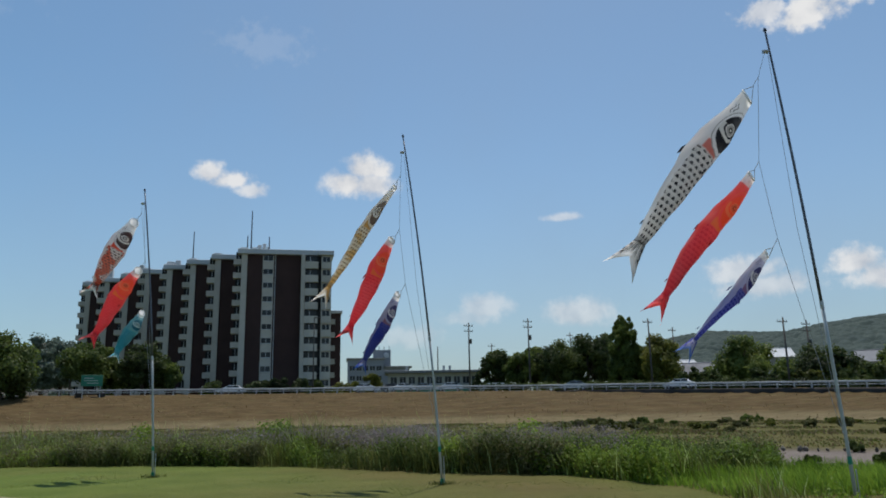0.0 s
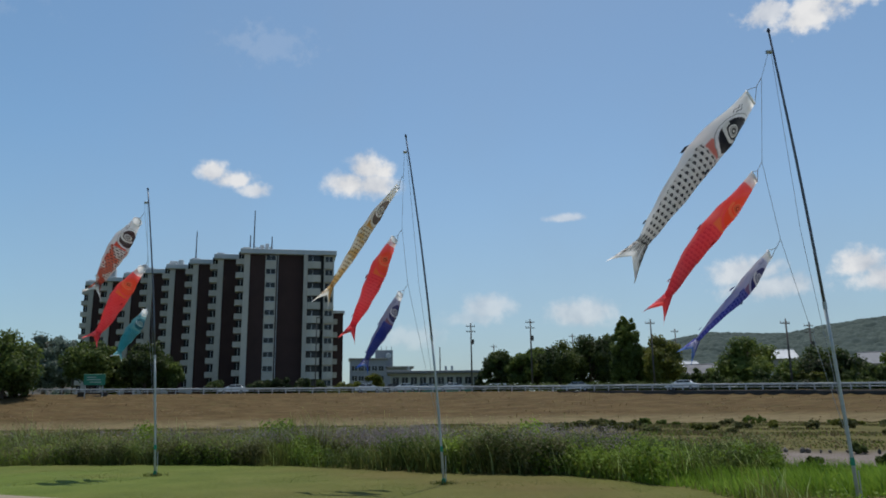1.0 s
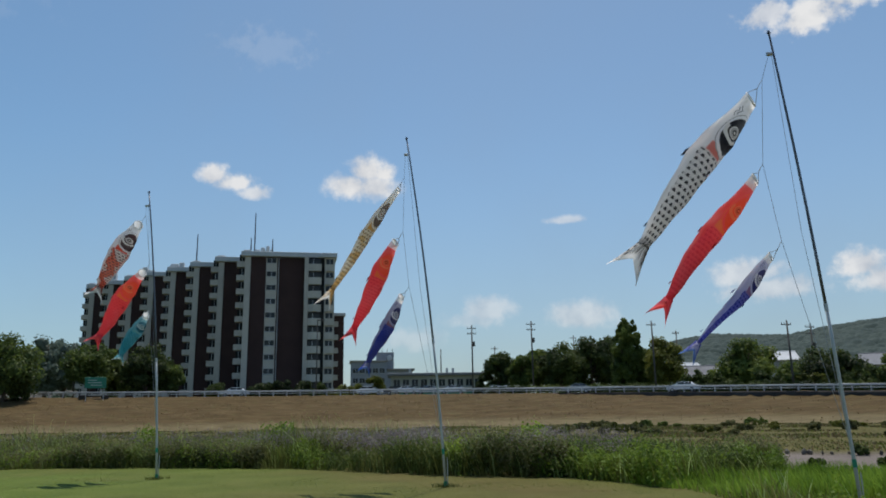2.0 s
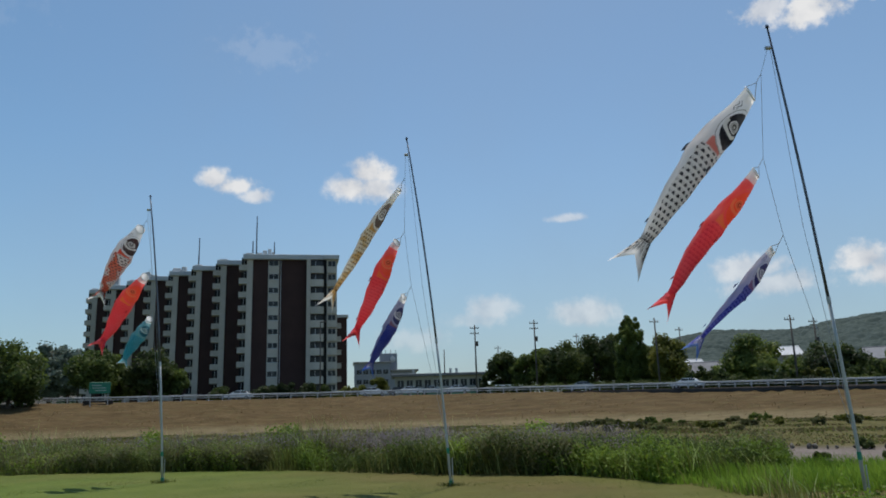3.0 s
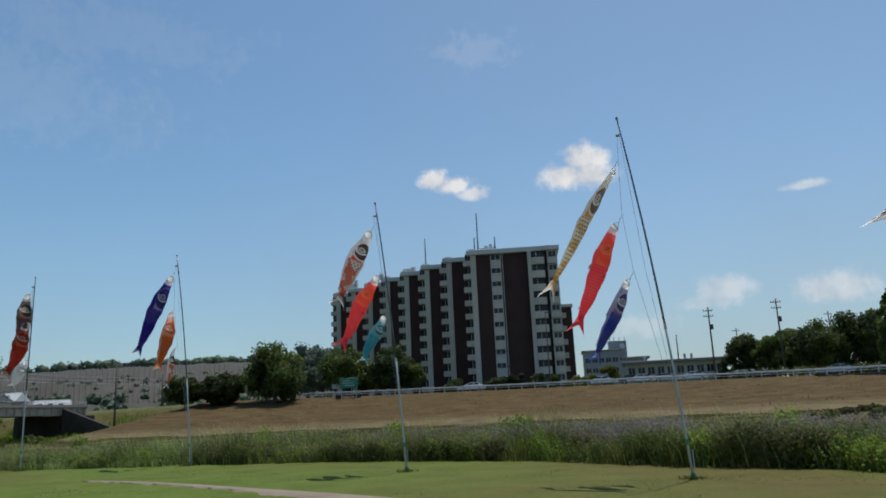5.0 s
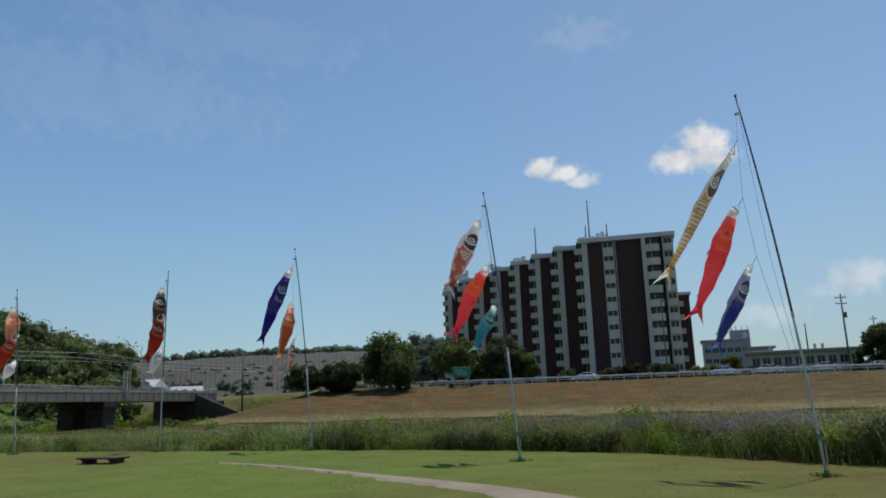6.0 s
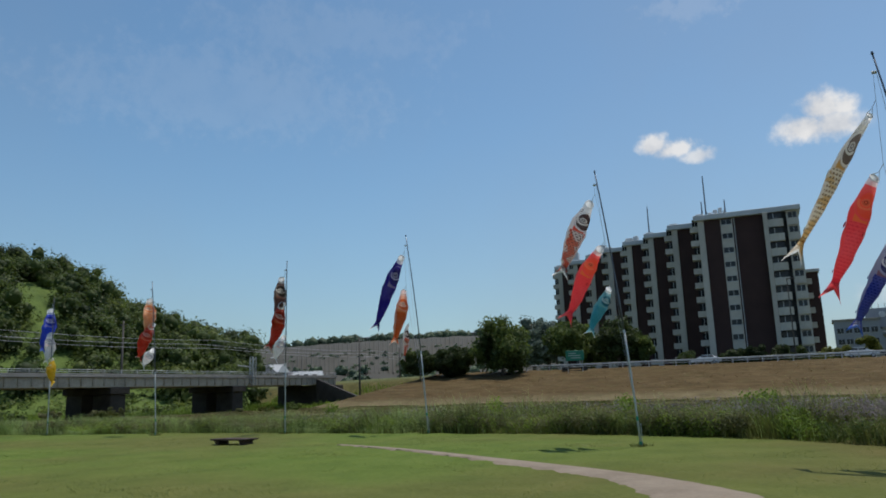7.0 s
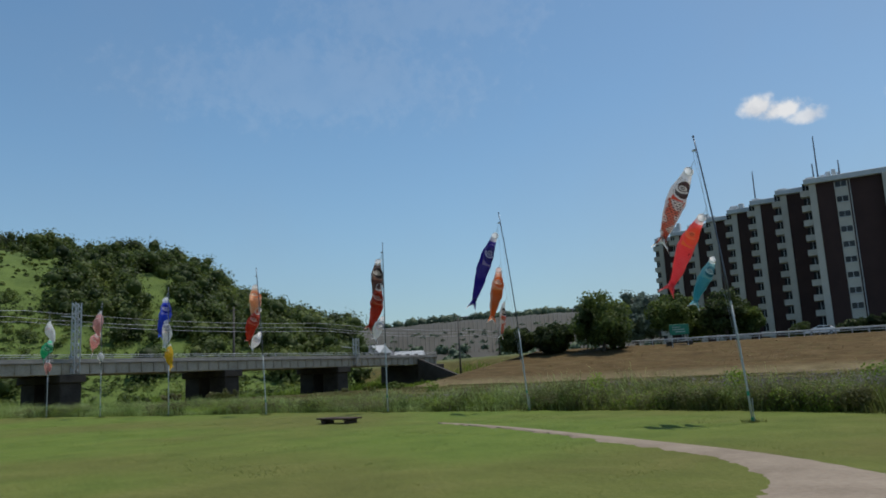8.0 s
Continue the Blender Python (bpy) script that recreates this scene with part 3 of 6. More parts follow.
def railway_bridge():
    """Local y runs along the bridge from (-83.5, 24.6); local x to its downstream side, facing the lawn, is +."""
    br = thing("railway_bridge", "old concrete railway bridge on paired wall piers", "bridge", (-83.5, 24.6, 0), BR_TURN)
    y0, y1 = -90.0, 78.0
    part("girder", box(-0.9, 0.0, y0, y1, 3.55, 4.75, 0.05), "girder_concrete", br, "weathered concrete edge girder")
    part("girder", box(-8.4, -7.5, y0, y1, 3.55, 4.75, 0.05), "girder_concrete", br)
    part("deck", box(-8.6, 0.25, y0, y1, 4.755, 5.0, 0.03), "concrete", br)
    part("ballast", box(-7.4, -1.0, y0, y1, 5.003, 5.3, 0.1), "stone_dark", br)
    part("parapet", box(0.02, 0.2, y0, y1, 5.003, 5.25, 0.02), "concrete", br)
    for z in (5.45, 5.68):
        part("hand_rail", tube([(0.11, y0, z), (0.11, y1, z)], 0.035, 6), "steel", br)
    first = None
    for y in np.arange(-30, y1, 2.5):
        if first is None:
            first = part("rail_post", box(-0.03, 0.03, -0.03, 0.03, 5.2, 5.7), "steel", br)
            first.location = (0.11, y, 0)
        else:
            share_part(first, "rail_post", br, Matrix.Translation((0.11, y, 0)))
    first = None
    for y in np.arange(-30, y1, 1.6):
        if first is None:
            first = part("rib", box(0.003, 0.16, -0.12, 0.12, 3.7, 4.75, 0.02), "girder_concrete", br)
            first.location = (0, y, 0)
        else:
            share_part(first, "rib", br, Matrix.Translation((0, y, 0)))
    # piers take the darkened concrete, which carries the under-deck shade
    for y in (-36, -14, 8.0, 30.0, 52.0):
        pier = part("pier", box(-8.8, 0.15, y - 1.5, y + 1.5, 2.7, 3.547, 0.08), "shaded_old_concrete", br, "stained concrete pier, coloured dark for the shade below the deck")
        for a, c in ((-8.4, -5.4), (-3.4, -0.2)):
            part("pier_wall", box(a, c, y - 1.2, y + 1.2, -1.4, 2.698, 0.1), "shaded_old_concrete", pier)
    ab = part("abutment", box(-9.0, 0.3, 72.5, 80, -1.2, 3.547, 0.1), "shaded_old_concrete", br, "dark concrete bridge abutment")
    bm = bmesh.new()                                   # wing wall falling towards the lawn
    pts = [(0.3, 71.5, 4.6), (12.5, 70.0, 0.3), (12.5, 70.0, -1.2), (0.3, 71.5, -1.2)]
    a = [bm.verts.new(p) for p in pts]
    c = [bm.verts.new((p[0], p[1] + 0.7, p[2])) for p in pts]
    bm.faces.new(a[::-1]), bm.faces.new(c)
    for k in range(4):
        bm.faces.new((a[k], a[(k + 1) % 4], c[(k + 1) % 4], c[k]))
    part("wing_wall", bm, "shaded_old_concrete", ab)
    return br


bridge = railway_bridge()


def on_bridge(x, y, z):
    return pose(-83.5, 24.6, 0, 0, 0, BR_TURN) @ Vector((x, y, z))


def lattice_mast(at, height):
    """Four-legged galvanised mast with crossed bracing and a cantilever arm for the overhead wire."""
    m = thing("catenary_mast", "galvanised lattice mast beside the railway track", "mast", tuple(at), BR_TURN, "railway masts")
    w = 0.32
    for a in (-w, w):
        for c in (-w, w):
            part("leg", box(a - 0.06, a + 0.06, c - 0.06, c + 0.06, 0, height), "steel", m)
    bm = bmesh.new()
    n = int(height / 0.7)
    for k in range(n):
        z0, z1 = k * height / n, (k + 1) * height / n
        s = 1 if k % 2 else -1
        for f in (-w, w):
            tube([(-w * s, f, z0), (w * s, f, z1)], 0.045, 4, bm)
            tube([(f, -w * s, z0), (f, w * s, z1)], 0.045, 4, bm)
    part("bracing", bm, "steel", m)
    part("arm", tube([(0, 0, height - 1.6), (-3.0, 0, height - 1.2)], 0.06, 6), "steel", m)


for y, h in ((8.0, 7.7), (54.6, 4.4)):
    lattice_mast(on_bridge(0.42, y, 3.6), h)


def wires():
    bm = bmesh.new()
    for x, z in ((-3.0, 10.6), (-3.0, 9.4), (-6.0, 10.2)):
        pts = []
        for i in range(-20, 36):
            y = i * 4.0
            span = (y - 4.0) / 46.5
            dip = 0.55 * (4 * ((span % 1) - 0.5) ** 2 - 1)
            pts.append(on_bridge(x, y, z + dip))
        tube(pts, 0.022, 4, bm)
    me = bpy.data.meshes.new("overhead_wire")
    bm.to_mesh(me)
    bm.free()
    tagged(obj("overhead_wire", me, "cord"), "thin overhead wires along the railway", "wire")


wires()

# ---- trees and woods ----
def leaves(centres, radii, count, size, rng, flat=1.0, up=0.25):
    """Small quads scattered over lumps: corners and faces."""
    centres, radii = np.asarray(centres, float), np.asarray(radii, float)
    k = np.repeat(np.arange(len(centres)), count)
    d = rng.normal(size=(len(k), 3))
    d /= np.linalg.norm(d, axis=1)[:, None]
    r = radii[k] * (0.45 + 0.68 * rng.random(len(k)))
    p = centres[k] + d * r[:, None] * (1, 1, flat)
    nrm = d + rng.normal(0, 0.7, d.shape) + (0, 0, up)
    nrm /= np.linalg.norm(nrm, axis=1)[:, None]
    a = np.cross(nrm, rng.normal(size=d.shape))
    a /= np.linalg.norm(a, axis=1)[:, None]
    b = np.cross(nrm, a)
    s = size * (0.6 + 0.8 * rng.random(len(k)))[:, None]
    a, b = a * s, b * s * 0.7
    v = np.stack([p - a, p - b, p + a, p + b], 1).reshape(-1, 3)
    return v, np.arange(len(v)).reshape(-1, 4)


def core_lumps(centres, radii, rng, shrink=0.62):
    """Rounded dark hearts of the clumps, so that the crown is not see-through all over."""
    bm = bmesh.new()
    bmesh.ops.create_icosphere(bm, subdivisions=1, radius=1.0)
    bv = np.array([v.co for v in bm.verts])
    bf = np.array([[v.index for v in f.verts] for f in bm.faces])
    bm.free()
    vs, fs = [], []
    for i, (c, r) in enumerate(zip(centres, radii)):
        vs.append(np.asarray(c) + bv * r * shrink * (0.85 + 0.3 * rng.random((len(bv), 1))))
        fs.append(bf + i * len(bv))
    return np.concatenate(vs), np.concatenate(fs)


def crown_shape(kind, h, w, rng):
    """Centres and radii of the clumps of a crown of height h and width w, above z = 0."""
    cs, rs = [], []
    n = {"round": 34, "tall": 230, "wide": 42, "bush": 16, "pine": 16}[kind]
    while len(cs) < n:
        p = rng.uniform(-1, 1, 3)
        if kind == "tall":
            width = 0.95 if p[2] < 0.1 else 0.95 - 0.62 * (p[2] - 0.1) ** 1.8
            if np.hypot(p[0], p[1]) > width:
                continue
        elif p @ p > 1 or (kind == "pine" and p[2] < -0.1):
            continue
        if kind in ("round", "wide") and p @ p < 0.2:
            continue
        cs.append((p[0] * w / 2 * 0.8, p[1] * w / 2 * 0.8, h / 2 + p[2] * h / 2 * 0.82))
        rs.append((0.085 if kind == "tall" else 0.17) * min(w, h * 1.2) * rng.uniform(0.75, 1.3) * (1 - 0.55 * max(0.0, p[2]) if kind == "tall" else 1.0))
    return cs, rs


def tree(name, label, at, height, width, clear, mat="leaf_dark", kind="round", seed=0, count=170, size=0.26, category="tree", group=""):
    rng = np.random.default_rng(seed)
    t = thing(name, label, category, at, 0.0, group)
    crown_h = height - clear
    cs, rs = crown_shape(kind, crown_h, width, rng)
    cs = [(x, y, z + clear) for x, y, z in cs]
    lean = rng.uniform(-0.3, 0.3, 2)
    r0 = 0.03 * height * (0.8 if kind == "tall" else 1.0)
    if kind != "bush":
        part("trunk", tube([(0, 0, -0.3), (lean[0] * 0.3, lean[1] * 0.3, clear * 0.6), (lean[0], lean[1], clear + crown_h * 0.35), (lean[0] * 1.2, lean[1], clear + crown_h * 0.8)],
                           [r0 * 1.3, r0, r0 * 0.7, r0 * 0.25], 7), "bark", t, smooth=True)
        for i in rng.choice(len(cs), min(6, len(cs)), replace=False):
            z = clear + crown_h * rng.uniform(0.0, 0.35)
            c = cs[i]
            part("limb", tube([(lean[0] * 0.6, lean[1] * 0.6, z), (c[0] * 0.5, c[1] * 0.5, (z + c[2]) / 2 + 0.1), c], [r0 * 0.5, r0 * 0.3, r0 * 0.1], 5), "bark", t)
    v, f = leaves(cs, rs, count if kind != "tall" else 240, size if kind != "tall" else 0.16, rng, 1.3 if kind == "tall" else 0.85)
    crown = obj("crown", mesh_of("crown", v, f), mat, t)
    v, f = core_lumps(cs, rs, rng, 0.3 if kind == "tall" else 0.55)
    obj("inner_foliage", mesh_of("inner_foliage", v, f), mat, crown)
    return t


def polar(az, d, z=None):
    x, y = d * math.sin(radians(az)), d * math.cos(radians(az))
    return (x, y, float(land(np.array([x]), np.array([y]))[0][0]) if z is None else z)


def top_at(az, d, el):
    return 1.6 + d * math.tan(radians(el)) - polar(az, d)[2]


DARK, MID = "broad dark green tree beside the levee road", "rounded mid-green tree beside the levee road"
YEL = "yellow-green leafy tree beside the levee road"
TREES = (  # az, distance, top elevation, width, clear stem, foliage, form, label
    (-30.7, 124, 5.4, 11.5, 0.4, "leaf_mid", "round", "large rounded evergreen tree on the levee top"),
    (-37.0, 130, 3.2, 9.0, 0.2, "leaf_dark", "wide", DARK), (-34.4, 128, 3.4, 8.0, 0.2, "leaf_dark", "wide", DARK),
    (-25.6, 133, 5.15, 8.0, 1.2, "leaf_mid", "round", MID), (-23.9, 136, 4.3, 6.0, 0.6, "leaf_mid", "round", MID),
    (-22.0, 131, 5.05, 8.0, 0.5, "leaf_dark", "round", DARK), (-20.3, 130, 3.7, 4.5, 0.5, "leaf_mid", "round", MID),
    (3.9, 150, 4.3, 7.5, 2.0, "leaf_dark", "wide", DARK), (5.7, 146, 4.5, 6.5, 2.2, "leaf_mid", "round", MID),
    (6.9, 150, 5.1, 6.5, 2.2, "leaf_mid", "round", MID), (8.6, 142, 5.45, 9.5, 2.4, "leaf_dark", "wide", DARK),
    (10.9, 145, 5.5, 9.5, 2.4, "leaf_dark", "wide", DARK), (12.3, 150, 5.5, 7.0, 2.4, "leaf_dark", "wide", DARK),
    (13.5, 134, 7.1, 7.0, 1.4, "leaf_mid", "tall", "tall pointed green tree rising over its neighbours"),
    (16.2, 132, 5.3, 7.0, 2.2, "leaf_yellow", "round", YEL), (14.9, 138, 4.5, 5.0, 2.0, "leaf_mid", "round", MID),
    (21.8, 124, 5.0, 9.0, 0.8, "leaf_mid", "wide", "broad light green tree beside the levee road"),
    (26.9, 122, 4.0, 9.0, 0.5, "leaf_dark", "wide", DARK), (28.9, 138, 3.1, 7.0, 0.5, "leaf_dark", "wide", DARK), (24.4, 140, 3.0, 6.0, 0.5, "leaf_mid", "round", MID), (19.4, 136, 2.5, 5.0, 0.4, "leaf_mid", "round", MID), (31.5, 118, 3.6, 7.0, 0.8, "leaf_mid", "round", MID), (35.0, 116, 4.0, 8.0, 1.0, "leaf_dark", "wide", DARK),
    (-8.2, 137, 2.25, 4.6, 0.1, "leaf_yellow", "bush", "clipped yellow-green shrub below the apartment block"), (-7.2, 138, 2.3, 3.6, 0.1, "leaf_yellow", "bush", "clipped yellow-green shrub below the apartment block"),
    (-11.0, 137, 2.5, 5.0, 0.1, "leaf_dark", "bush", "dark shrub below the apartment block"), (-12.6, 138, 2.9, 4.0, 0.1, "leaf_dark", "bush", "dark shrub below the apartment block"),
    (-14.0, 138, 2.4, 5.0, 0.1, "leaf_dark", "bush", "dark shrub below the apartment block"), (-9.6, 137, 2.4, 3.6, 0.1, "leaf_dark", "bush", "dark shrub below the apartment block"),
    (-17.5, 140, 2.6, 5.0, 0.1, "leaf_dark", "bush", "dark shrub below the apartment block"),
    (-5.6, 160, 3.0, 5.0, 0.2, "leaf_yellow", "bush", "light green shrub beside the low school building"), (2.6, 150, 2.9, 4.0, 0.1, "leaf_dark", "bush", "dark clipped shrub beside the low building"),
)
for i, (az, d, el, w, clear, mat, kind, label) in enumerate(TREES):
    h = top_at(az, d, el)
    tree("shrub" if kind == "bush" else "tree", label, polar(az, d), h, w, clear, mat, kind, 20 + i, 330, 0.21, "shrub" if kind == "bush" else "tree",
         "shrubs below the block" if kind == "bush" else "trees along the levee road")
# small clipped garden trees on the right behind the rail
rngs = np.random.default_rng(8)
for i, az in enumerate((18.3, 19.0, 19.7, 20.6, 22.6, 23.6, 25.3, 26.1, 28.2, 29.3, 30.2, 17.6)):
    d = 118 + 3 * rngs.random() - (az - 17) * 0.4
    tree("garden_tree", "small clipped round garden tree behind the guard rail", polar(az, d), top_at(az, d, rngs.uniform(2.2, 2.75)), rngs.uniform(1.8, 2.8), rngs.uniform(0.5, 1.0),
         "leaf_yellow" if i in (6, 7) else "leaf_dark", "bush" if i % 3 == 0 else "round", 70 + i, 60, 0.2, "tree", "clipped garden trees")


def crowns(p, n, size, rng):
    """Height of rounded crowns over the points p of a sheet, from n random stems."""
    stems = p[rng.integers(0, len(p), n), :2] + rng.normal(0, size, (n, 2))
    tall_ = size * rng.uniform(0.5, 1.2, n)
    out = np.zeros(len(p))
    order = np.argsort(p[:, 0])
    sx = np.argsort(stems[:, 0])
    stems, tall_ = stems[sx], tall_[sx]
    for i in order:
        a, b = np.searchsorted(stems[:, 0], (p[i, 0] - size, p[i, 0] + size))
        d = ((stems[a:b] - p[i, :2]) ** 2).sum(1) / size ** 2
        if b > a:
            out[i] = (tall_[a:b] * np.sqrt(np.clip(1 - d, 0, 1))).max()
    return out


def hill(name, label, az0, az1, ridge, d_foot, d_ridge, mats, seed, trees, tree_r, clearing=None, base=0.0, leaf=0.8, per=26, up=0.8, fine=1, crown=0.0):
    """A rising slope from az0 to az1 whose ridge follows the elevations of ridge (az, el); woods of many crowns on it."""
    rng = np.random.default_rng(seed)
    na, nf = 60 * fine, 26 * fine
    azs, fs = np.linspace(az0, az1, na), np.linspace(0, 1.6 if fine == 1 else 1.1, nf)
    ra, re = np.array(ridge).T

    def surface(az, f):
        d = d_foot + (d_ridge - d_foot) * f
        zr = 1.6 + d_ridge * np.tan(np.radians(np.interp(az, ra, re))) - tree_r * 1.7
        up = np.where(f < 1, np.sin(np.clip(f, 0, 1) * np.pi / 2) ** 1.15, 1 - 0.25 * (f - 1) ** 2)
        z = base + (zr - base) * up
        return np.stack([d * np.sin(np.radians(az)), d * np.cos(np.radians(az)), z], -1)
    A, F = np.meshgrid(azs, fs)
    v = surface(A.ravel(), F.ravel())
    v[:, 2] += rng.normal(0, 0.4 / fine, len(v)) * (F.ravel() > 0.02)
    if crown:
        v[:, 2] += crowns(v, 9000, crown, rng)
    i = (np.arange(nf - 1)[:, None] * na + np.arange(na - 1)).ravel()
    ob = obj(name, mesh_of(name, v, np.stack([i, i + 1, i + na + 1, i + na], 1)), mats[0], smooth=True)
    tagged(ob, label, "hill", kind="structure")
    if trees:
        az, f = rng.uniform(az0, az1, trees), rng.uniform(0.02, 1.12, trees)
        if clearing:
            keep = ~clearing(az, f)
            az, f = az[keep], f[keep]
        c = surface(az, f)
        r = tree_r * rng.uniform(0.6, 1.35, len(c))
        c[:, 2] += r * 0.5
        sub = np.repeat(np.arange(len(c)), 3)
        cc = c[sub] + np.clip(rng.normal(0, 0.42, (len(sub), 3)), -0.7, 0.6) * r[sub][:, None]
        rr = r[sub] * rng.uniform(0.5, 0.8, len(sub))
        lv, lf = leaves(cc, rr, per, leaf, rng, 0.9, up)
        cut = len(lf) * 8 // 10
        wood = obj("wood", mesh_of("wood", lv[:cut * 4], lf[:cut]), mats[1])
        tagged(wood, "dense green broadleaf wood covering the hillside", "wood", kind="stuff")
        wood = obj("dark_wood", mesh_of("dark_wood", lv[cut * 4:], lf[cut:] - cut * 4), "leaf_dark" if mats[1] == "leaf_hill" else mats[1])
        tagged(wood, "darker evergreen trees in the hillside wood", "wood", kind="stuff")
        cv, cf = core_lumps(cc, rr, rng, 0.5)
        under = obj("undergrowth", mesh_of("undergrowth", cv, cf), mats[1])
        tagged(under, "shaded foliage inside the hillside wood", "wood", kind="stuff")
    return surface


M["hill_green"] = rough_mat("hill_green", (0.06, 0.10, 0.02), (0.125, 0.18, 0.036), 0.2, 14, 0.95, depth=0.3)
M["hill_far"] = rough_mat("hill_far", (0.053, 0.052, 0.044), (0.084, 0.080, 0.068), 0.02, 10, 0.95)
# distance haze on the eastern ridge is put into this blue-green
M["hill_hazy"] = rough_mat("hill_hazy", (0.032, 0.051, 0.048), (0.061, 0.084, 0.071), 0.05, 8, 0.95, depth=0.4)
west_hill = hill("hill_west", "steep green wooded hill behind the railway bridge", -100, -48.5, [(-100, 10.9), (-74, 10.8), (-69, 10.4), (-63.2, 9.9), (-60.4, 8.9), (-59, 7.5), (-56.7, 6.7), (-54.2, 5.6), (-52.5, 5.1), (-50.4, 4.8), (-49.6, 3.0), (-48.5, 1.8)],
     142, 250, ("hill_green", "leaf_hill"), 4, 1500, 3.9, lambda a, f: ((f < 0.3) & (np.sin(a * 1.3 + f * 6) > -0.3)) | ((a < -68.3 - 3.6 * f + 0.5 * np.sin(f * 14)) & (a > -80) & (f < 0.84) & (f > 0.06))
     | ((np.abs(a + 62.5 + 3 * f) < 1.3) & (f > 0.25) & (f < 0.6)) | ((f < 0.2) & (np.sin(a * 2.1) > 0.3)), -0.5, 0.34, 90)
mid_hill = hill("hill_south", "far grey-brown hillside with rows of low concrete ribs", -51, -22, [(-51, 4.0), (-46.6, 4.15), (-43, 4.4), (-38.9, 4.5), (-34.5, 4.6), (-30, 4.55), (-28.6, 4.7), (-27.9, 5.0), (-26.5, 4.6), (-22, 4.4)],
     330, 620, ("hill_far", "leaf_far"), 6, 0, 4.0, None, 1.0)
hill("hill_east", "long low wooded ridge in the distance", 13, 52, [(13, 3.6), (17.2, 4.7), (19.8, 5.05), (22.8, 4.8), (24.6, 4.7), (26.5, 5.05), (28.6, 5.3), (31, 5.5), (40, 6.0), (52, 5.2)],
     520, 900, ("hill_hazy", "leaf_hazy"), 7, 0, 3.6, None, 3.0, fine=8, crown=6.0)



def hillside_bushes():
    """Low light green scrub on the clearing and the foot of the western hill."""
    rng = np.random.default_rng(91)
    n = 1800
    az, f = rng.uniform(-90, -50, n), rng.uniform(0.0, 0.42, n)
    az[:400], f[:400] = rng.uniform(-79, -68, 400), rng.uniform(0.05, 0.84, 400)
    c = west_hill(az, f)
    r = rng.uniform(0.5, 1.9, n)
    r[:400] *= 0.4
    c[:, 2] += r * 0.2
    v, fc = leaves(c, r, 46, 0.26, rng, 0.7, 1.0)
    tagged(obj("hillside_scrub", mesh_of("hillside_scrub", v, fc), "leaf_mid"), "light green scrub on the hillside", "scrub", kind="stuff")


hillside_bushes()

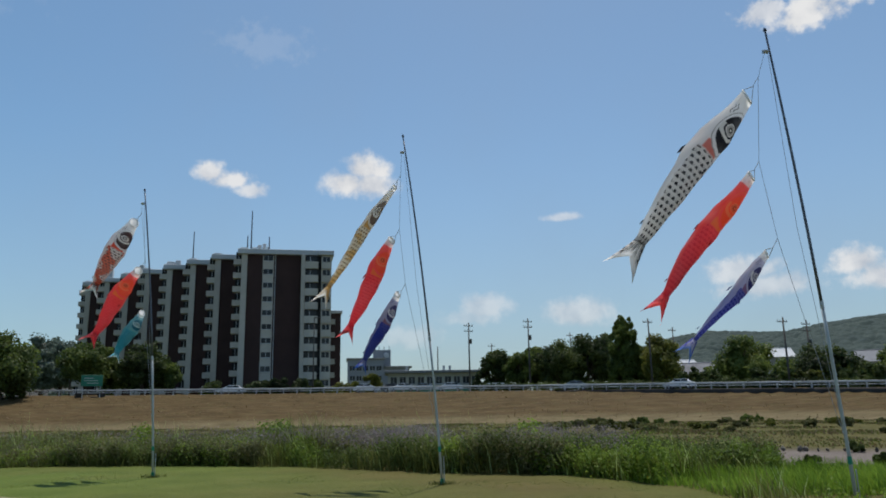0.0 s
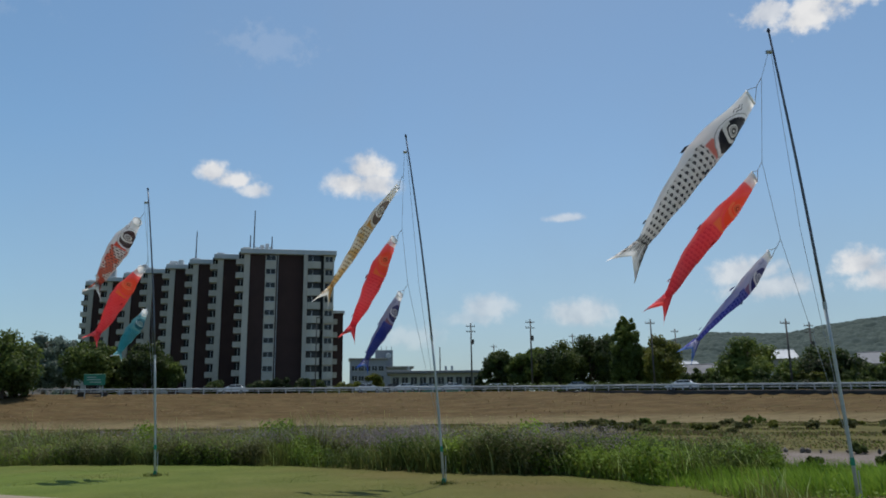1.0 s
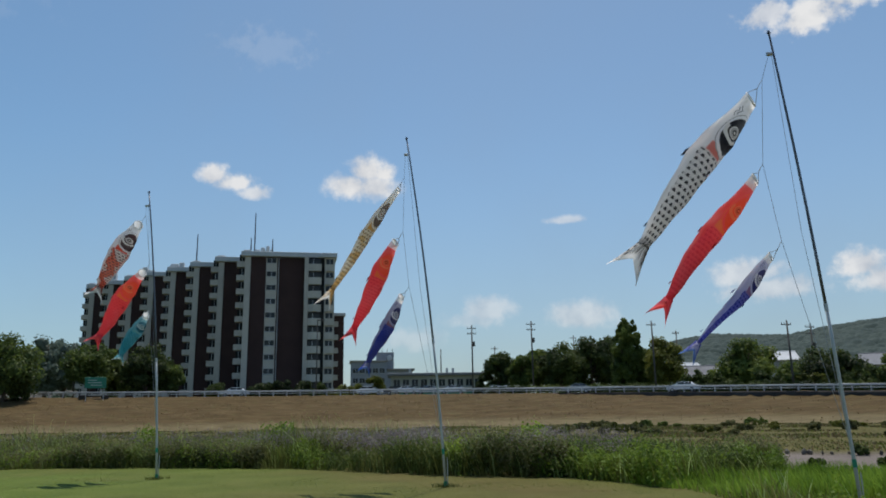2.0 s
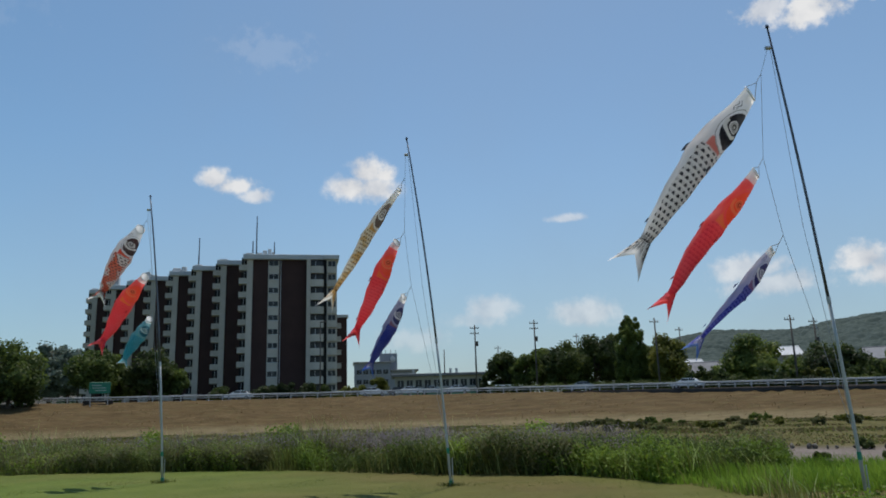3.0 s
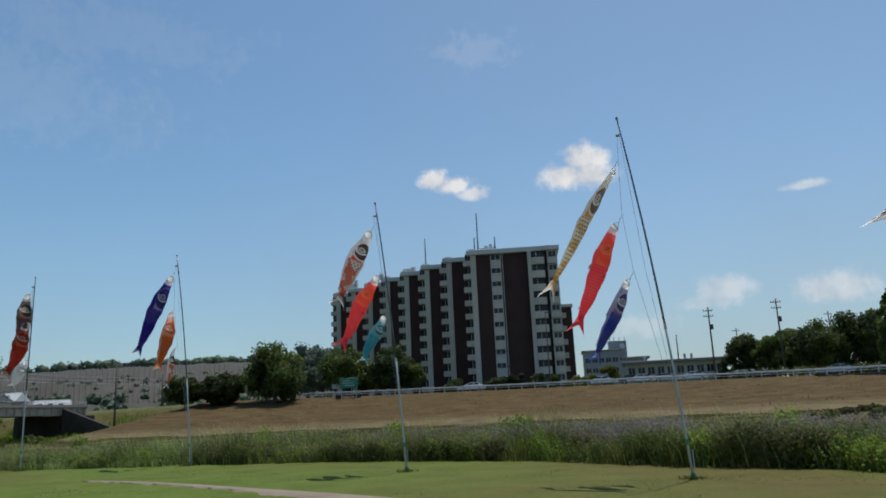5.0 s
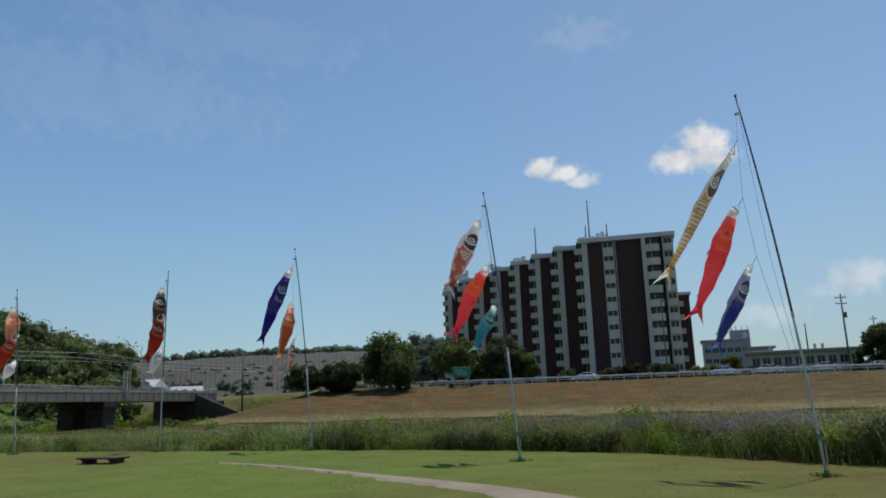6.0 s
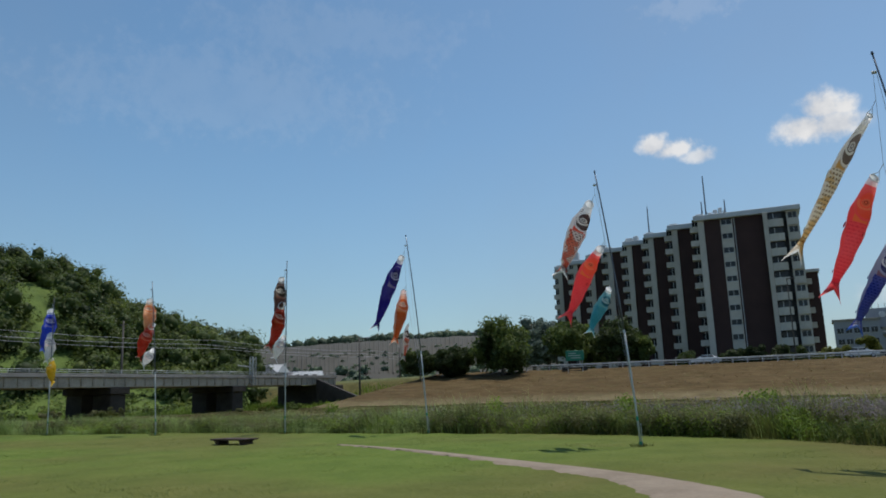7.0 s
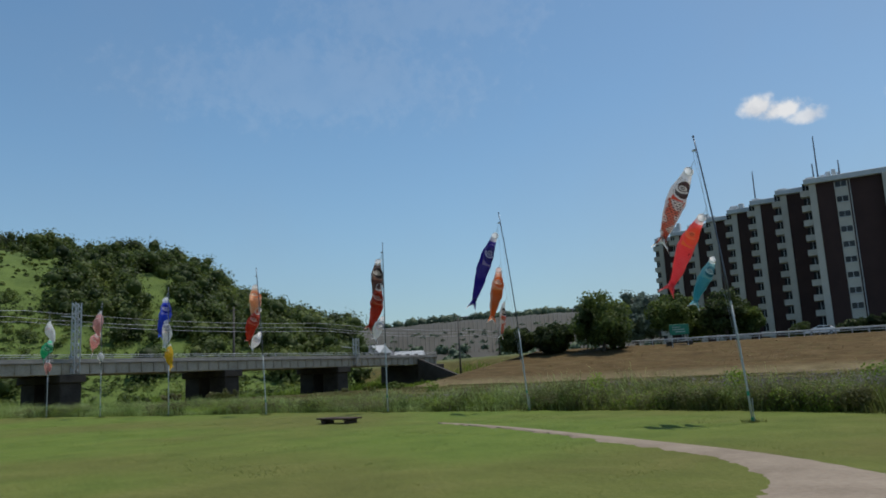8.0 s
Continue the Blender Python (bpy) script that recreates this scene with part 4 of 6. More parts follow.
# ---- carp streamers ----
def carp_material(name, back, face, scale_ink, scale_ground, belly, gill, lips=(0.9, 0.89, 0.87), eye=(0.85, 0.84, 0.8), tailtip=None, dots=True, patches=None):
    """Printed cloth. u runs from mouth to tail, s from the back (0) over the side to the belly (1)."""
    m, n = material(name)
    uv = n.add("ShaderNodeUVMap")
    uv.uv_map = "cloth"
    sep = n.add("ShaderNodeSeparateXYZ", i0=uv.outputs[0])
    u, v = sep.outputs[0], sep.outputs[1]
    s = n.m("ABSOLUTE", n.m("SUBTRACT", n.m("MULTIPLY", v, 2.0), 1.0))
    at = n.add("ShaderNodeTexCoord").outputs["Object"]
    wobble = n.m("MULTIPLY", n.m("SUBTRACT", n.noise(at, 9.0, 2.0), 0.5), 0.016)
    uu = n.m("ADD", u, wobble)

    def inside(v, lo, hi, soft=0.006):
        return n.m("MULTIPLY", n.step(v, lo - soft, lo + soft), n.m("SUBTRACT", 1.0, n.step(v, hi - soft, hi + soft)))

    # scales in offset rows: a thin rim round each and a dark fan at its root
    a = n.m("MULTIPLY", u, 36.0)
    shift = n.m("MULTIPLY", n.m("MODULO", n.m("FLOOR", a), 2.0), 0.5)
    b = n.m("FRACT", n.m("ADD", n.m("MULTIPLY", s, 6.5), shift))
    fa = n.m("FRACT", a)
    db = n.m("SUBTRACT", b, 0.5)
    r = n.m("SQRT", n.m("ADD", n.m("POWER", n.m("SUBTRACT", fa, 0.1), 2.0), n.m("POWER", db, 2.0)))
    fan = n.m("MULTIPLY", inside(fa, 0.12, 0.62, 0.05), n.m("SUBTRACT", 1.0, n.step(n.m("ADD", n.m("ABSOLUTE", db), n.m("MULTIPLY", fa, -0.25)), 0.12, 0.18)))
    ring = inside(r, 0.49, 0.57, 0.03)
    ink = n.m("MAXIMUM", n.m("MULTIPLY", ring, 0.45), fan) if dots else n.m("MAXIMUM", n.m("MULTIPLY", ring, 0.6), n.m("MULTIPLY", fan, 0.45))
    rim = n.m("ADD", s, n.m("MULTIPLY", n.m("ABSOLUTE", n.m("SUBTRACT", n.m("FRACT", n.m("MULTIPLY", u, 15.0)), 0.5)), 0.07))
    flank = n.step(rim, 0.25, 0.27)
    zone = n.m("MULTIPLY", n.step(uu, 0.365, 0.375), n.m("MULTIPLY", flank, n.m("SUBTRACT", 1.0, n.step(s, 0.9, 0.94))))
    col = n.mix(flank, back, scale_ground)
    if patches:
        col = n.mix(n.step(n.noise(at, 4.2, 3.0), 0.47, 0.53), col, patches)
    col = n.mix(n.m("MULTIPLY", zone, ink), col, scale_ink)
    col = n.mix(n.step(s, 0.9, 0.95), col, belly)
    # head: plain brow, dark cheek with a ringed eye and a bright crescent, gill patch behind
    head = n.m("SUBTRACT", 1.0, n.step(uu, 0.355, 0.365))
    col = n.mix(head, col, back)
    du = n.m("DIVIDE", n.m("SUBTRACT", uu, 0.225), 0.105)
    ds = n.m("DIVIDE", n.m("SUBTRACT", s, 0.70), 0.36)
    oval = n.m("ADD", n.m("POWER", du, 2.0), n.m("POWER", ds, 2.0))
    col = n.mix(n.m("MULTIPLY", inside(uu, 0.31, 0.365), inside(s, 0.34, 0.8, 0.02)), col, gill)
    col = n.mix(n.m("SUBTRACT", 1.0, n.step(oval, 1.38, 1.46)), col, tuple(0.5 * (x + y) for x, y in zip(face, eye)))
    col = n.mix(n.m("SUBTRACT", 1.0, n.step(oval, 1.26, 1.32)), col, back)
    cheek = n.m("SUBTRACT", 1.0, n.step(oval, 0.9, 1.0))
    col = n.mix(cheek, col, face)
    d = n.m("SQRT", n.m("ADD", n.m("POWER", n.m("SUBTRACT", uu, 0.21), 2.0), n.m("POWER", n.m("MULTIPLY", n.m("SUBTRACT", s, 0.62), 0.2), 2.0)))
    arc = n.m("MULTIPLY", inside(d, 0.040, 0.058, 0.002), n.step(n.m("SUBTRACT", uu, n.m("MULTIPLY", s, 0.10)), 0.150, 0.156))
    col = n.mix(arc, col, eye)
    for reach, tint in ((0.031, eye), (0.026, tuple(0.25 * a + 0.55 * b for a, b in zip(face, eye))), (0.014, tuple(0.4 * a for a in face)), (0.007, eye)):
        col = n.mix(n.m("SUBTRACT", 1.0, n.step(d, reach - 0.0015, reach + 0.0015)), col, tint)
    # two wavy pen lines on the brow
    wave = n.m("MULTIPLY", n.m("SINE", n.m("MULTIPLY", u, 120.0)), 0.035)
    for at_s, u0, u1 in ((0.30, 0.075, 0.135), (0.40, 0.06, 0.125)):
        pen = n.m("SUBTRACT", 1.0, n.step(n.m("ABSOLUTE", n.m("SUBTRACT", n.m("ADD", s, wave), at_s)), 0.012, 0.02))
        col = n.mix(n.m("MULTIPLY", n.m("MULTIPLY", pen, inside(u, u0, u1)), 0.8), col, face)
    col = n.mix(n.m("SUBTRACT", 1.0, n.step(uu, 0.058, 0.066)), col, lips)
    # tail: streaks from its root that fade towards the pale tips
    streak = n.step(n.noise(n.add("ShaderNodeCombineXYZ", i0=n.m("MULTIPLY", u, 3.0), i1=n.m("MULTIPLY", v, 60.0)).outputs[0], 1.0, 2.0), 0.40, 0.58)
    rear = n.m("MULTIPLY", n.step(uu, 0.80, 0.84), n.m("SUBTRACT", 1.0, n.step(uu, 0.90, 0.985)))
    col = n.mix(n.m("MULTIPLY", rear, n.m("MULTIPLY", streak, 0.85)), col, scale_ink)
    if tailtip:
        col = n.mix(n.m("MULTIPLY", n.step(uu, 0.93, 0.985), 0.8), col, tailtip)
    faded = n.m("MULTIPLY", n.step(n.noise(at, 2.5, 4.0), 0.35, 0.75), 0.12)
    col = n.mix(faded, col, (0.82, 0.81, 0.8))
    stretched = n.add("ShaderNodeVectorMath", i0=at, i1=(1.0, 1.0, 0.45))
    stretched.operation = "MULTIPLY"
    finish(n, col, 0.55, bump=n.noise(stretched.outputs[0], 6.0, 3.0), depth=0.025, through_light=0.75, spec=0.25)
    return m


WHITE, INK, PINK = (0.92, 0.92, 0.92), (0.025, 0.025, 0.03), (0.7, 0.22, 0.18)
CARP = {
    "black": carp_material("carp_black", WHITE, INK, (0.02, 0.02, 0.028), (0.80, 0.78, 0.76), (0.42, 0.41, 0.40), PINK, tailtip=WHITE),
    "red": carp_material("carp_red", (0.94, 0.20, 0.20), (0.93, 0.21, 0.11), (0.70, 0.06, 0.11), (0.94, 0.20, 0.23), (0.93, 0.38, 0.36), (0.90, 0.40, 0.14), eye=(0.92, 0.42, 0.20), dots=False, tailtip=(0.94, 0.18, 0.18)),
    "blue": carp_material("carp_blue", (0.50, 0.50, 0.62), (0.03, 0.03, 0.15), (0.02, 0.03, 0.22), (0.10, 0.13, 0.48), (0.56, 0.56, 0.68), (0.35, 0.16, 0.2), tailtip=(0.06, 0.22, 0.6)),
    "lilac": carp_material("carp_lilac", (0.62, 0.62, 0.74), (0.05, 0.05, 0.18), (0.03, 0.04, 0.26), (0.17, 0.19, 0.52), (0.62, 0.62, 0.74), (0.35, 0.2, 0.3), tailtip=(0.06, 0.22, 0.6)),
    "navy": carp_material("carp_navy", (0.068, 0.041, 0.351), (0.054, 0.041, 0.216), (0.027, 0.020, 0.189), (0.095, 0.068, 0.405), (0.594, 0.486, 0.567), (0.567, 0.486, 0.540), tailtip=WHITE),
    "gold": carp_material("carp_gold", (0.90, 0.86, 0.78), (0.22, 0.17, 0.14), (0.30, 0.20, 0.10), (0.90, 0.85, 0.74), (0.90, 0.87, 0.80), (0.7, 0.42, 0.14), tailtip=WHITE, patches=(0.78, 0.58, 0.30)),
    "calico": carp_material("carp_calico", WHITE, (0.07, 0.04, 0.04), (0.05, 0.04, 0.04), (0.80, 0.22, 0.14), (0.88, 0.87, 0.86), (0.85, 0.12, 0.07), tailtip=WHITE, patches=(0.86, 0.85, 0.84)),
    "teal": carp_material("carp_teal", (0.216, 0.486, 0.540), (0.041, 0.162, 0.216), (0.041, 0.189, 0.243), (0.135, 0.486, 0.581), (0.540, 0.729, 0.756), (0.270, 0.540, 0.540), tailtip=WHITE),
    "orange": carp_material("carp_orange", (0.891, 0.540, 0.405), (0.675, 0.189, 0.068), (0.540, 0.135, 0.041), (0.837, 0.257, 0.081), (0.920, 0.743, 0.608), (0.810, 0.405, 0.135), lips=(0.920, 0.675, 0.621), tailtip=(0.920, 0.837, 0.756)),
    "peach": carp_material("carp_peach", (0.920, 0.675, 0.486), (0.837, 0.351, 0.189), (0.675, 0.270, 0.135), (0.918, 0.513, 0.338), (0.920, 0.837, 0.702), (0.810, 0.405, 0.270), tailtip=(0.920, 0.891, 0.810)),
    "rust": carp_material("carp_rust", (0.675, 0.108, 0.068), (0.432, 0.068, 0.041), (0.351, 0.041, 0.027), (0.621, 0.095, 0.054), (0.891, 0.594, 0.540), (0.675, 0.270, 0.135), tailtip=(0.920, 0.891, 0.837)),
    "brown": carp_material("carp_brown", (0.324, 0.230, 0.203), (0.081, 0.068, 0.068), (0.068, 0.054, 0.068), (0.270, 0.149, 0.135), (0.675, 0.608, 0.567), (0.540, 0.270, 0.203), tailtip=(0.135, 0.162, 0.189)),
    "pink": carp_material("carp_pink", (0.918, 0.621, 0.594), (0.675, 0.324, 0.297), (0.594, 0.270, 0.270), (0.837, 0.486, 0.459), (0.920, 0.810, 0.783), (0.675, 0.405, 0.405), tailtip=WHITE),
    "white": carp_material("carp_white", (0.920, 0.920, 0.920), (0.432, 0.432, 0.486), (0.608, 0.608, 0.648), (0.918, 0.891, 0.891), WHITE, (0.810, 0.540, 0.513), tailtip=WHITE),
    "royal": carp_material("carp_royal", (0.068, 0.135, 0.756), (0.041, 0.054, 0.351), (0.034, 0.068, 0.486), (0.095, 0.176, 0.783), (0.405, 0.459, 0.864), (0.405, 0.405, 0.675), tailtip=(0.216, 0.405, 0.891)),
    "green": carp_material("carp_green", (0.081, 0.567, 0.338), (0.041, 0.270, 0.162), (0.041, 0.324, 0.189), (0.095, 0.567, 0.351), (0.540, 0.810, 0.675), (0.405, 0.675, 0.405), tailtip=(0.675, 0.891, 0.783)),
    "yellow": carp_material("carp_yellow", (0.891, 0.621, 0.041), (0.675, 0.432, 0.027), (0.621, 0.378, 0.027), (0.891, 0.621, 0.054), (0.920, 0.810, 0.405), (0.810, 0.540, 0.135), tailtip=(0.891, 0.675, 0.135)),
}
PROFILE_U = (0.0, 0.06, 0.14, 0.25, 0.38, 0.52, 0.66, 0.76, 0.82, 0.845)
PROFILE_W = (0.46, 0.53, 0.70, 0.94, 1.0, 0.88, 0.70, 0.52, 0.37, 0.38)


def carp(colour, label, head, tail, girth, seed=0, bow=0.05, twist=0.0, cord_to=None, full=0.0, flare=1.9):
    """A cloth tube from the mouth at head to the tip of the tail; girth is its widest height. It flies in the vertical plane of head and tail."""
    rng = np.random.default_rng(seed)
    H, T = Vector(head), Vector(tail)
    thing_ = thing("carp_streamer", label, "carp streamer", head, 0.0, "carp streamers on the poles")
    span = T - H
    length = span.length
    ax = span.normalized()
    side = ax.cross(Vector((0, 0, 1))).normalized()           # across the tube, level
    upw = side.cross(ax).normalized()                          # towards the back of the fish
    ph = rng.uniform(0, 6.28, 3)
    away = 1.0 if side.y > 0 else -1.0

    def centre(u):
        return ax * (u * length) - upw * (bow * length * math.sin(math.pi * u) * 0.9) + upw * (0.009 * length * math.sin(2.6 * math.pi * u + ph[0])) + side * (0.035 * length * math.sin(1.7 * math.pi * u + ph[1]))

    nu, nv = 46, 28
    vs = []
    for i in range(nu + 1):
        u = 0.845 * i / nu
        w = float(np.interp(u, PROFILE_U, PROFILE_W)) * girth / 2
        c = centre(u)
        thick = float(np.interp(u, (0, 0.05, 0.3, 0.6, 0.845), (0.95, 0.9, 0.72, 0.58, 0.22)))
        thick += (0.9 - thick) * full * (1 - 0.5 * u)
        tw = radians(twist) * min(1.0, u * 2.2) + 0.12 * math.sin(5 * u + ph[2])
        for k in range(nv):
            a = math.tau * k / nv                            # 0 at the belly, half a turn at the back
            slack = min(1, u * 4)
            crease = 1 + slack * (0.05 * math.sin(3 * a + 9 * u + ph[0]) + 0.04 * math.sin(5 * a - 21 * u + ph[1]) + 0.035 * math.sin(2 * a + 34 * u + ph[2]))
            y, z = math.sin(a) * w * thick * crease, -math.cos(a) * w * crease
            y, z = y * math.cos(tw) - z * math.sin(tw), y * math.sin(tw) + z * math.cos(tw)
            lip = max(0.0, 1 - u / 0.1) * 0.75 * (y if away > 0 else -y) + max(0.0, 1 - u / 0.1) * 0.45 * z      # the hoop faces partly forwards and sideways
            vs.append(c + side * y + upw * z - ax * lip)
    faces, fuv = [], []
    for i in range(nu):
        for k in range(nv):
            k2 = (k + 1) % nv
            faces.append((i * nv + k, i * nv + k2, (i + 1) * nv + k2, (i + 1) * nv + k))
            for (ii, kk) in ((i, k), (i, k + 1), (i + 1, k + 1), (i + 1, k)):
                fuv.append((0.845 * ii / nu, kk / nv))
    me = mesh_of("body", [tuple(v) for v in vs], faces)
    me.uv_layers.new(name="cloth").data.foreach_set("uv", np.array(fuv, np.float32).ravel())
    obj("body", me, CARP[colour], thing_, smooth=True)
    # forked tail: two folded cloth fins
    w0 = girth * 0.37 / 2
    tv, tf, tuv = [], [], []
    n1, n2 = 10, 12
    for layer in (0, 1):
        for i in range(n1 + 1):
            f = i / n1
            for k in range(n2 + 1):
                g = k / n2 * 2 - 1
                spread = w0 * (1 + flare * f ** 1.15)
                notch = 0.095 * length * (1 - abs(g)) ** 0.8 * f
                u = 0.843 + 0.157 * f
                p = centre(0.843) + (centre(1.0) - centre(0.843)) * f - ax * notch + upw * (g * spread) + side * (0.05 * girth * math.sin(7 * f + 3 * g + ph[1]) * f + (layer - 0.5) * 0.03 * (1 - f * 0.5))
                tv.append(tuple(p))
    for layer in (0, 1):
        for i in range(n1):
            for k in range(n2):
                b = layer * (n1 + 1) * (n2 + 1) + i * (n2 + 1) + k
                tf.append((b, b + 1, b + n2 + 2, b + n2 + 1))
                for ii, kk in ((i, k), (i, k + 1), (i + 1, k + 1), (i + 1, k)):
                    tuv.append((0.843 + 0.157 * ii / n1, 0.3 + 0.4 * kk / n2))
    me = mesh_of("tail", tv, tf)
    me.uv_layers.new(name="cloth").data.foreach_set("uv", np.array(tuv, np.float32).ravel())
    obj("tail", me, CARP[colour], thing_, smooth=True)
    # mouth hoop
    w = PROFILE_W[0] * girth / 2
    ring = [centre(0.0) + side * (math.sin(a) * w * 0.95) - upw * (math.cos(a) * w) - ax * (0.75 * away * math.sin(a) * w * 0.95 - 0.45 * math.cos(a) * w) for a in (math.tau * k / 20 for k in range(21))]
    part("mouth_hoop", tube(ring, 0.006 + girth * 0.012, 6, close=False), CLOTH["hoop"], thing_, "white mouth hoop", True)
    # small fins
    for u, s, up, ln in ((0.37, 0.0, 1, 0.06), (0.75, 0.0, 1, 0.035), (0.42, 0.5, -1, 0.04), (0.42, -0.5, -1, 0.04)):
        w = float(np.interp(u, PROFILE_U, PROFILE_W)) * girth / 2
        root = centre(u) + upw * (up * w * (0.97 if s == 0 else 0.72)) + side * (s * w * 0.45)
        tip = root + ax * (ln * length) + upw * (up * w * 0.16) + side * s * w * 0.3
        mid = root + ax * (ln * length * 0.75) + upw * (up * w * 0.02)
        bm = bmesh.new()
        q = [bm.verts.new(p) for p in (root, root + ax * (ln * length * 0.4) + upw * (up * w * 0.16), tip, mid)]
        q2 = [bm.verts.new(v.co + side * 0.012) for v in q]
        bm.faces.new(q), bm.faces.new(q2[::-1])
        for k in range(4):
            bm.faces.new((q[k], q2[k], q2[(k + 1) % 4], q[(k + 1) % 4]))
        part("fin", bm, CLOTH[colour], thing_)
    if cord_to is not None:
        c = Vector(cord_to) - H
        bm = tube([ring[0], c * 0.5, c], 0.006, 5)
        tube([ring[10], c * 0.5 + Vector((0, 0, -0.02))], 0.006, 5, bm)
        part("tie_cord", bm, "cord", thing_)
    return thing_


FIN = {"lilac": (0.1, 0.12, 0.35), "black": (0.05, 0.05, 0.06), "red": (0.5, 0.03, 0.04), "blue": (0.05, 0.07, 0.3), "navy": (0.05, 0.04, 0.2), "gold": (0.35, 0.26, 0.12), "calico": (0.3, 0.25, 0.22), "teal": (0.1, 0.28, 0.32),
       "orange": (0.55, 0.16, 0.05), "peach": (0.6, 0.35, 0.25), "rust": (0.4, 0.05, 0.03), "brown": (0.12, 0.09, 0.08), "pink": (0.6, 0.4, 0.38), "white": (0.66, 0.66, 0.66), "royal": (0.06, 0.1, 0.45), "green": (0.06, 0.36, 0.2), "yellow": (0.6, 0.42, 0.04)}
CLOTH = {k: rough_mat("fin_cloth", tuple(x * 0.85 for x in c), c, 4.0, 6, 0.6) for k, c in FIN.items()}
CLOTH["hoop"] = rough_mat("hoop_cloth", (0.7, 0.7, 0.68), (0.8, 0.8, 0.78), 5.0, 6, 0.5)
LABELS = {"lilac": "pale lilac and blue cloth carp streamer with dark scales", "black": "white cloth carp streamer with a black face and black scales", "red": "red cloth carp streamer with an orange face and white mouth", "blue": "blue and lilac cloth carp streamer with dark scales",
          "navy": "dark violet-blue cloth carp streamer with a white mouth", "gold": "slim golden patterned cloth carp streamer", "calico": "white, black and red patterned cloth carp streamer", "teal": "small teal cloth carp streamer with a white mouth",
          "orange": "orange and pale cloth carp streamer hanging slack", "peach": "peach-coloured cloth carp streamer hanging slack", "rust": "dark red cloth carp streamer with a white mouth", "brown": "dark brown patterned cloth carp streamer hanging slack",
          "pink": "dusty pink cloth carp streamer hanging slack", "white": "small white cloth carp streamer", "royal": "bright blue cloth carp streamer", "green": "emerald green cloth carp streamer", "yellow": "yellow cloth carp streamer hanging slack"}


def streamer_pole(base, top, seed):
    """A two-piece pole, bent a little by the wind, with pulley, halyard loop and green tape."""
    t = thing("streamer_pole", "tall thin metal flagpole with halyard, dark upper and pale lower section", "pole", base, 0.0, "carp streamer poles")
    B, T = Vector((0, 0, 0)), Vector(top) - Vector(base)

    def at(f):
        return Vector((T.x * (0.55 * f + 0.45 * f * f), T.y * (0.55 * f + 0.45 * f * f), T.z * f))
    lower = part("lower_section", tube([at(f) for f in (-0.02, 0.1, 0.2, 0.3, 0.4)], [0.029, 0.028, 0.027, 0.0265, 0.026], 10), "pole_white", t, "pale galvanised lower pole section", True)
    part("upper_section", tube([at(f) for f in (0.39, 0.5, 0.6, 0.7, 0.8, 0.9, 0.995)], [0.0245, 0.0235, 0.0225, 0.0215, 0.020, 0.0185, 0.016], 10), "pole_dark", t, "dark upper pole section", True)
    part("collar", tube([at(0.385), at(0.4)], 0.031, 10), "steel", t)
    part("pole_cap", tube([at(0.994), at(1.0)], [0.034, 0.02], 8), "pole_dark", t)
    part("pulley", tube([at(0.945) + Vector((-0.03, 0, 0)), at(0.945) + Vector((-0.12, 0, 0))], 0.035, 8), "steel", t)
    part("tape", tube([at(0.085), at(0.1)], 0.034, 10), "green_tape", t, "green tape band")
    part("stake", tube([Vector((0.05, 0, -0.15)), Vector((0.042, 0, 0.6))], 0.011, 6), "pole_white", t)
    part("base_tape", tube([at(0.0) + Vector((0, 0, 0.03)), at(0.012) + Vector((0, 0, 0.03))], 0.04, 10), "green_tape", t)
    return t, at


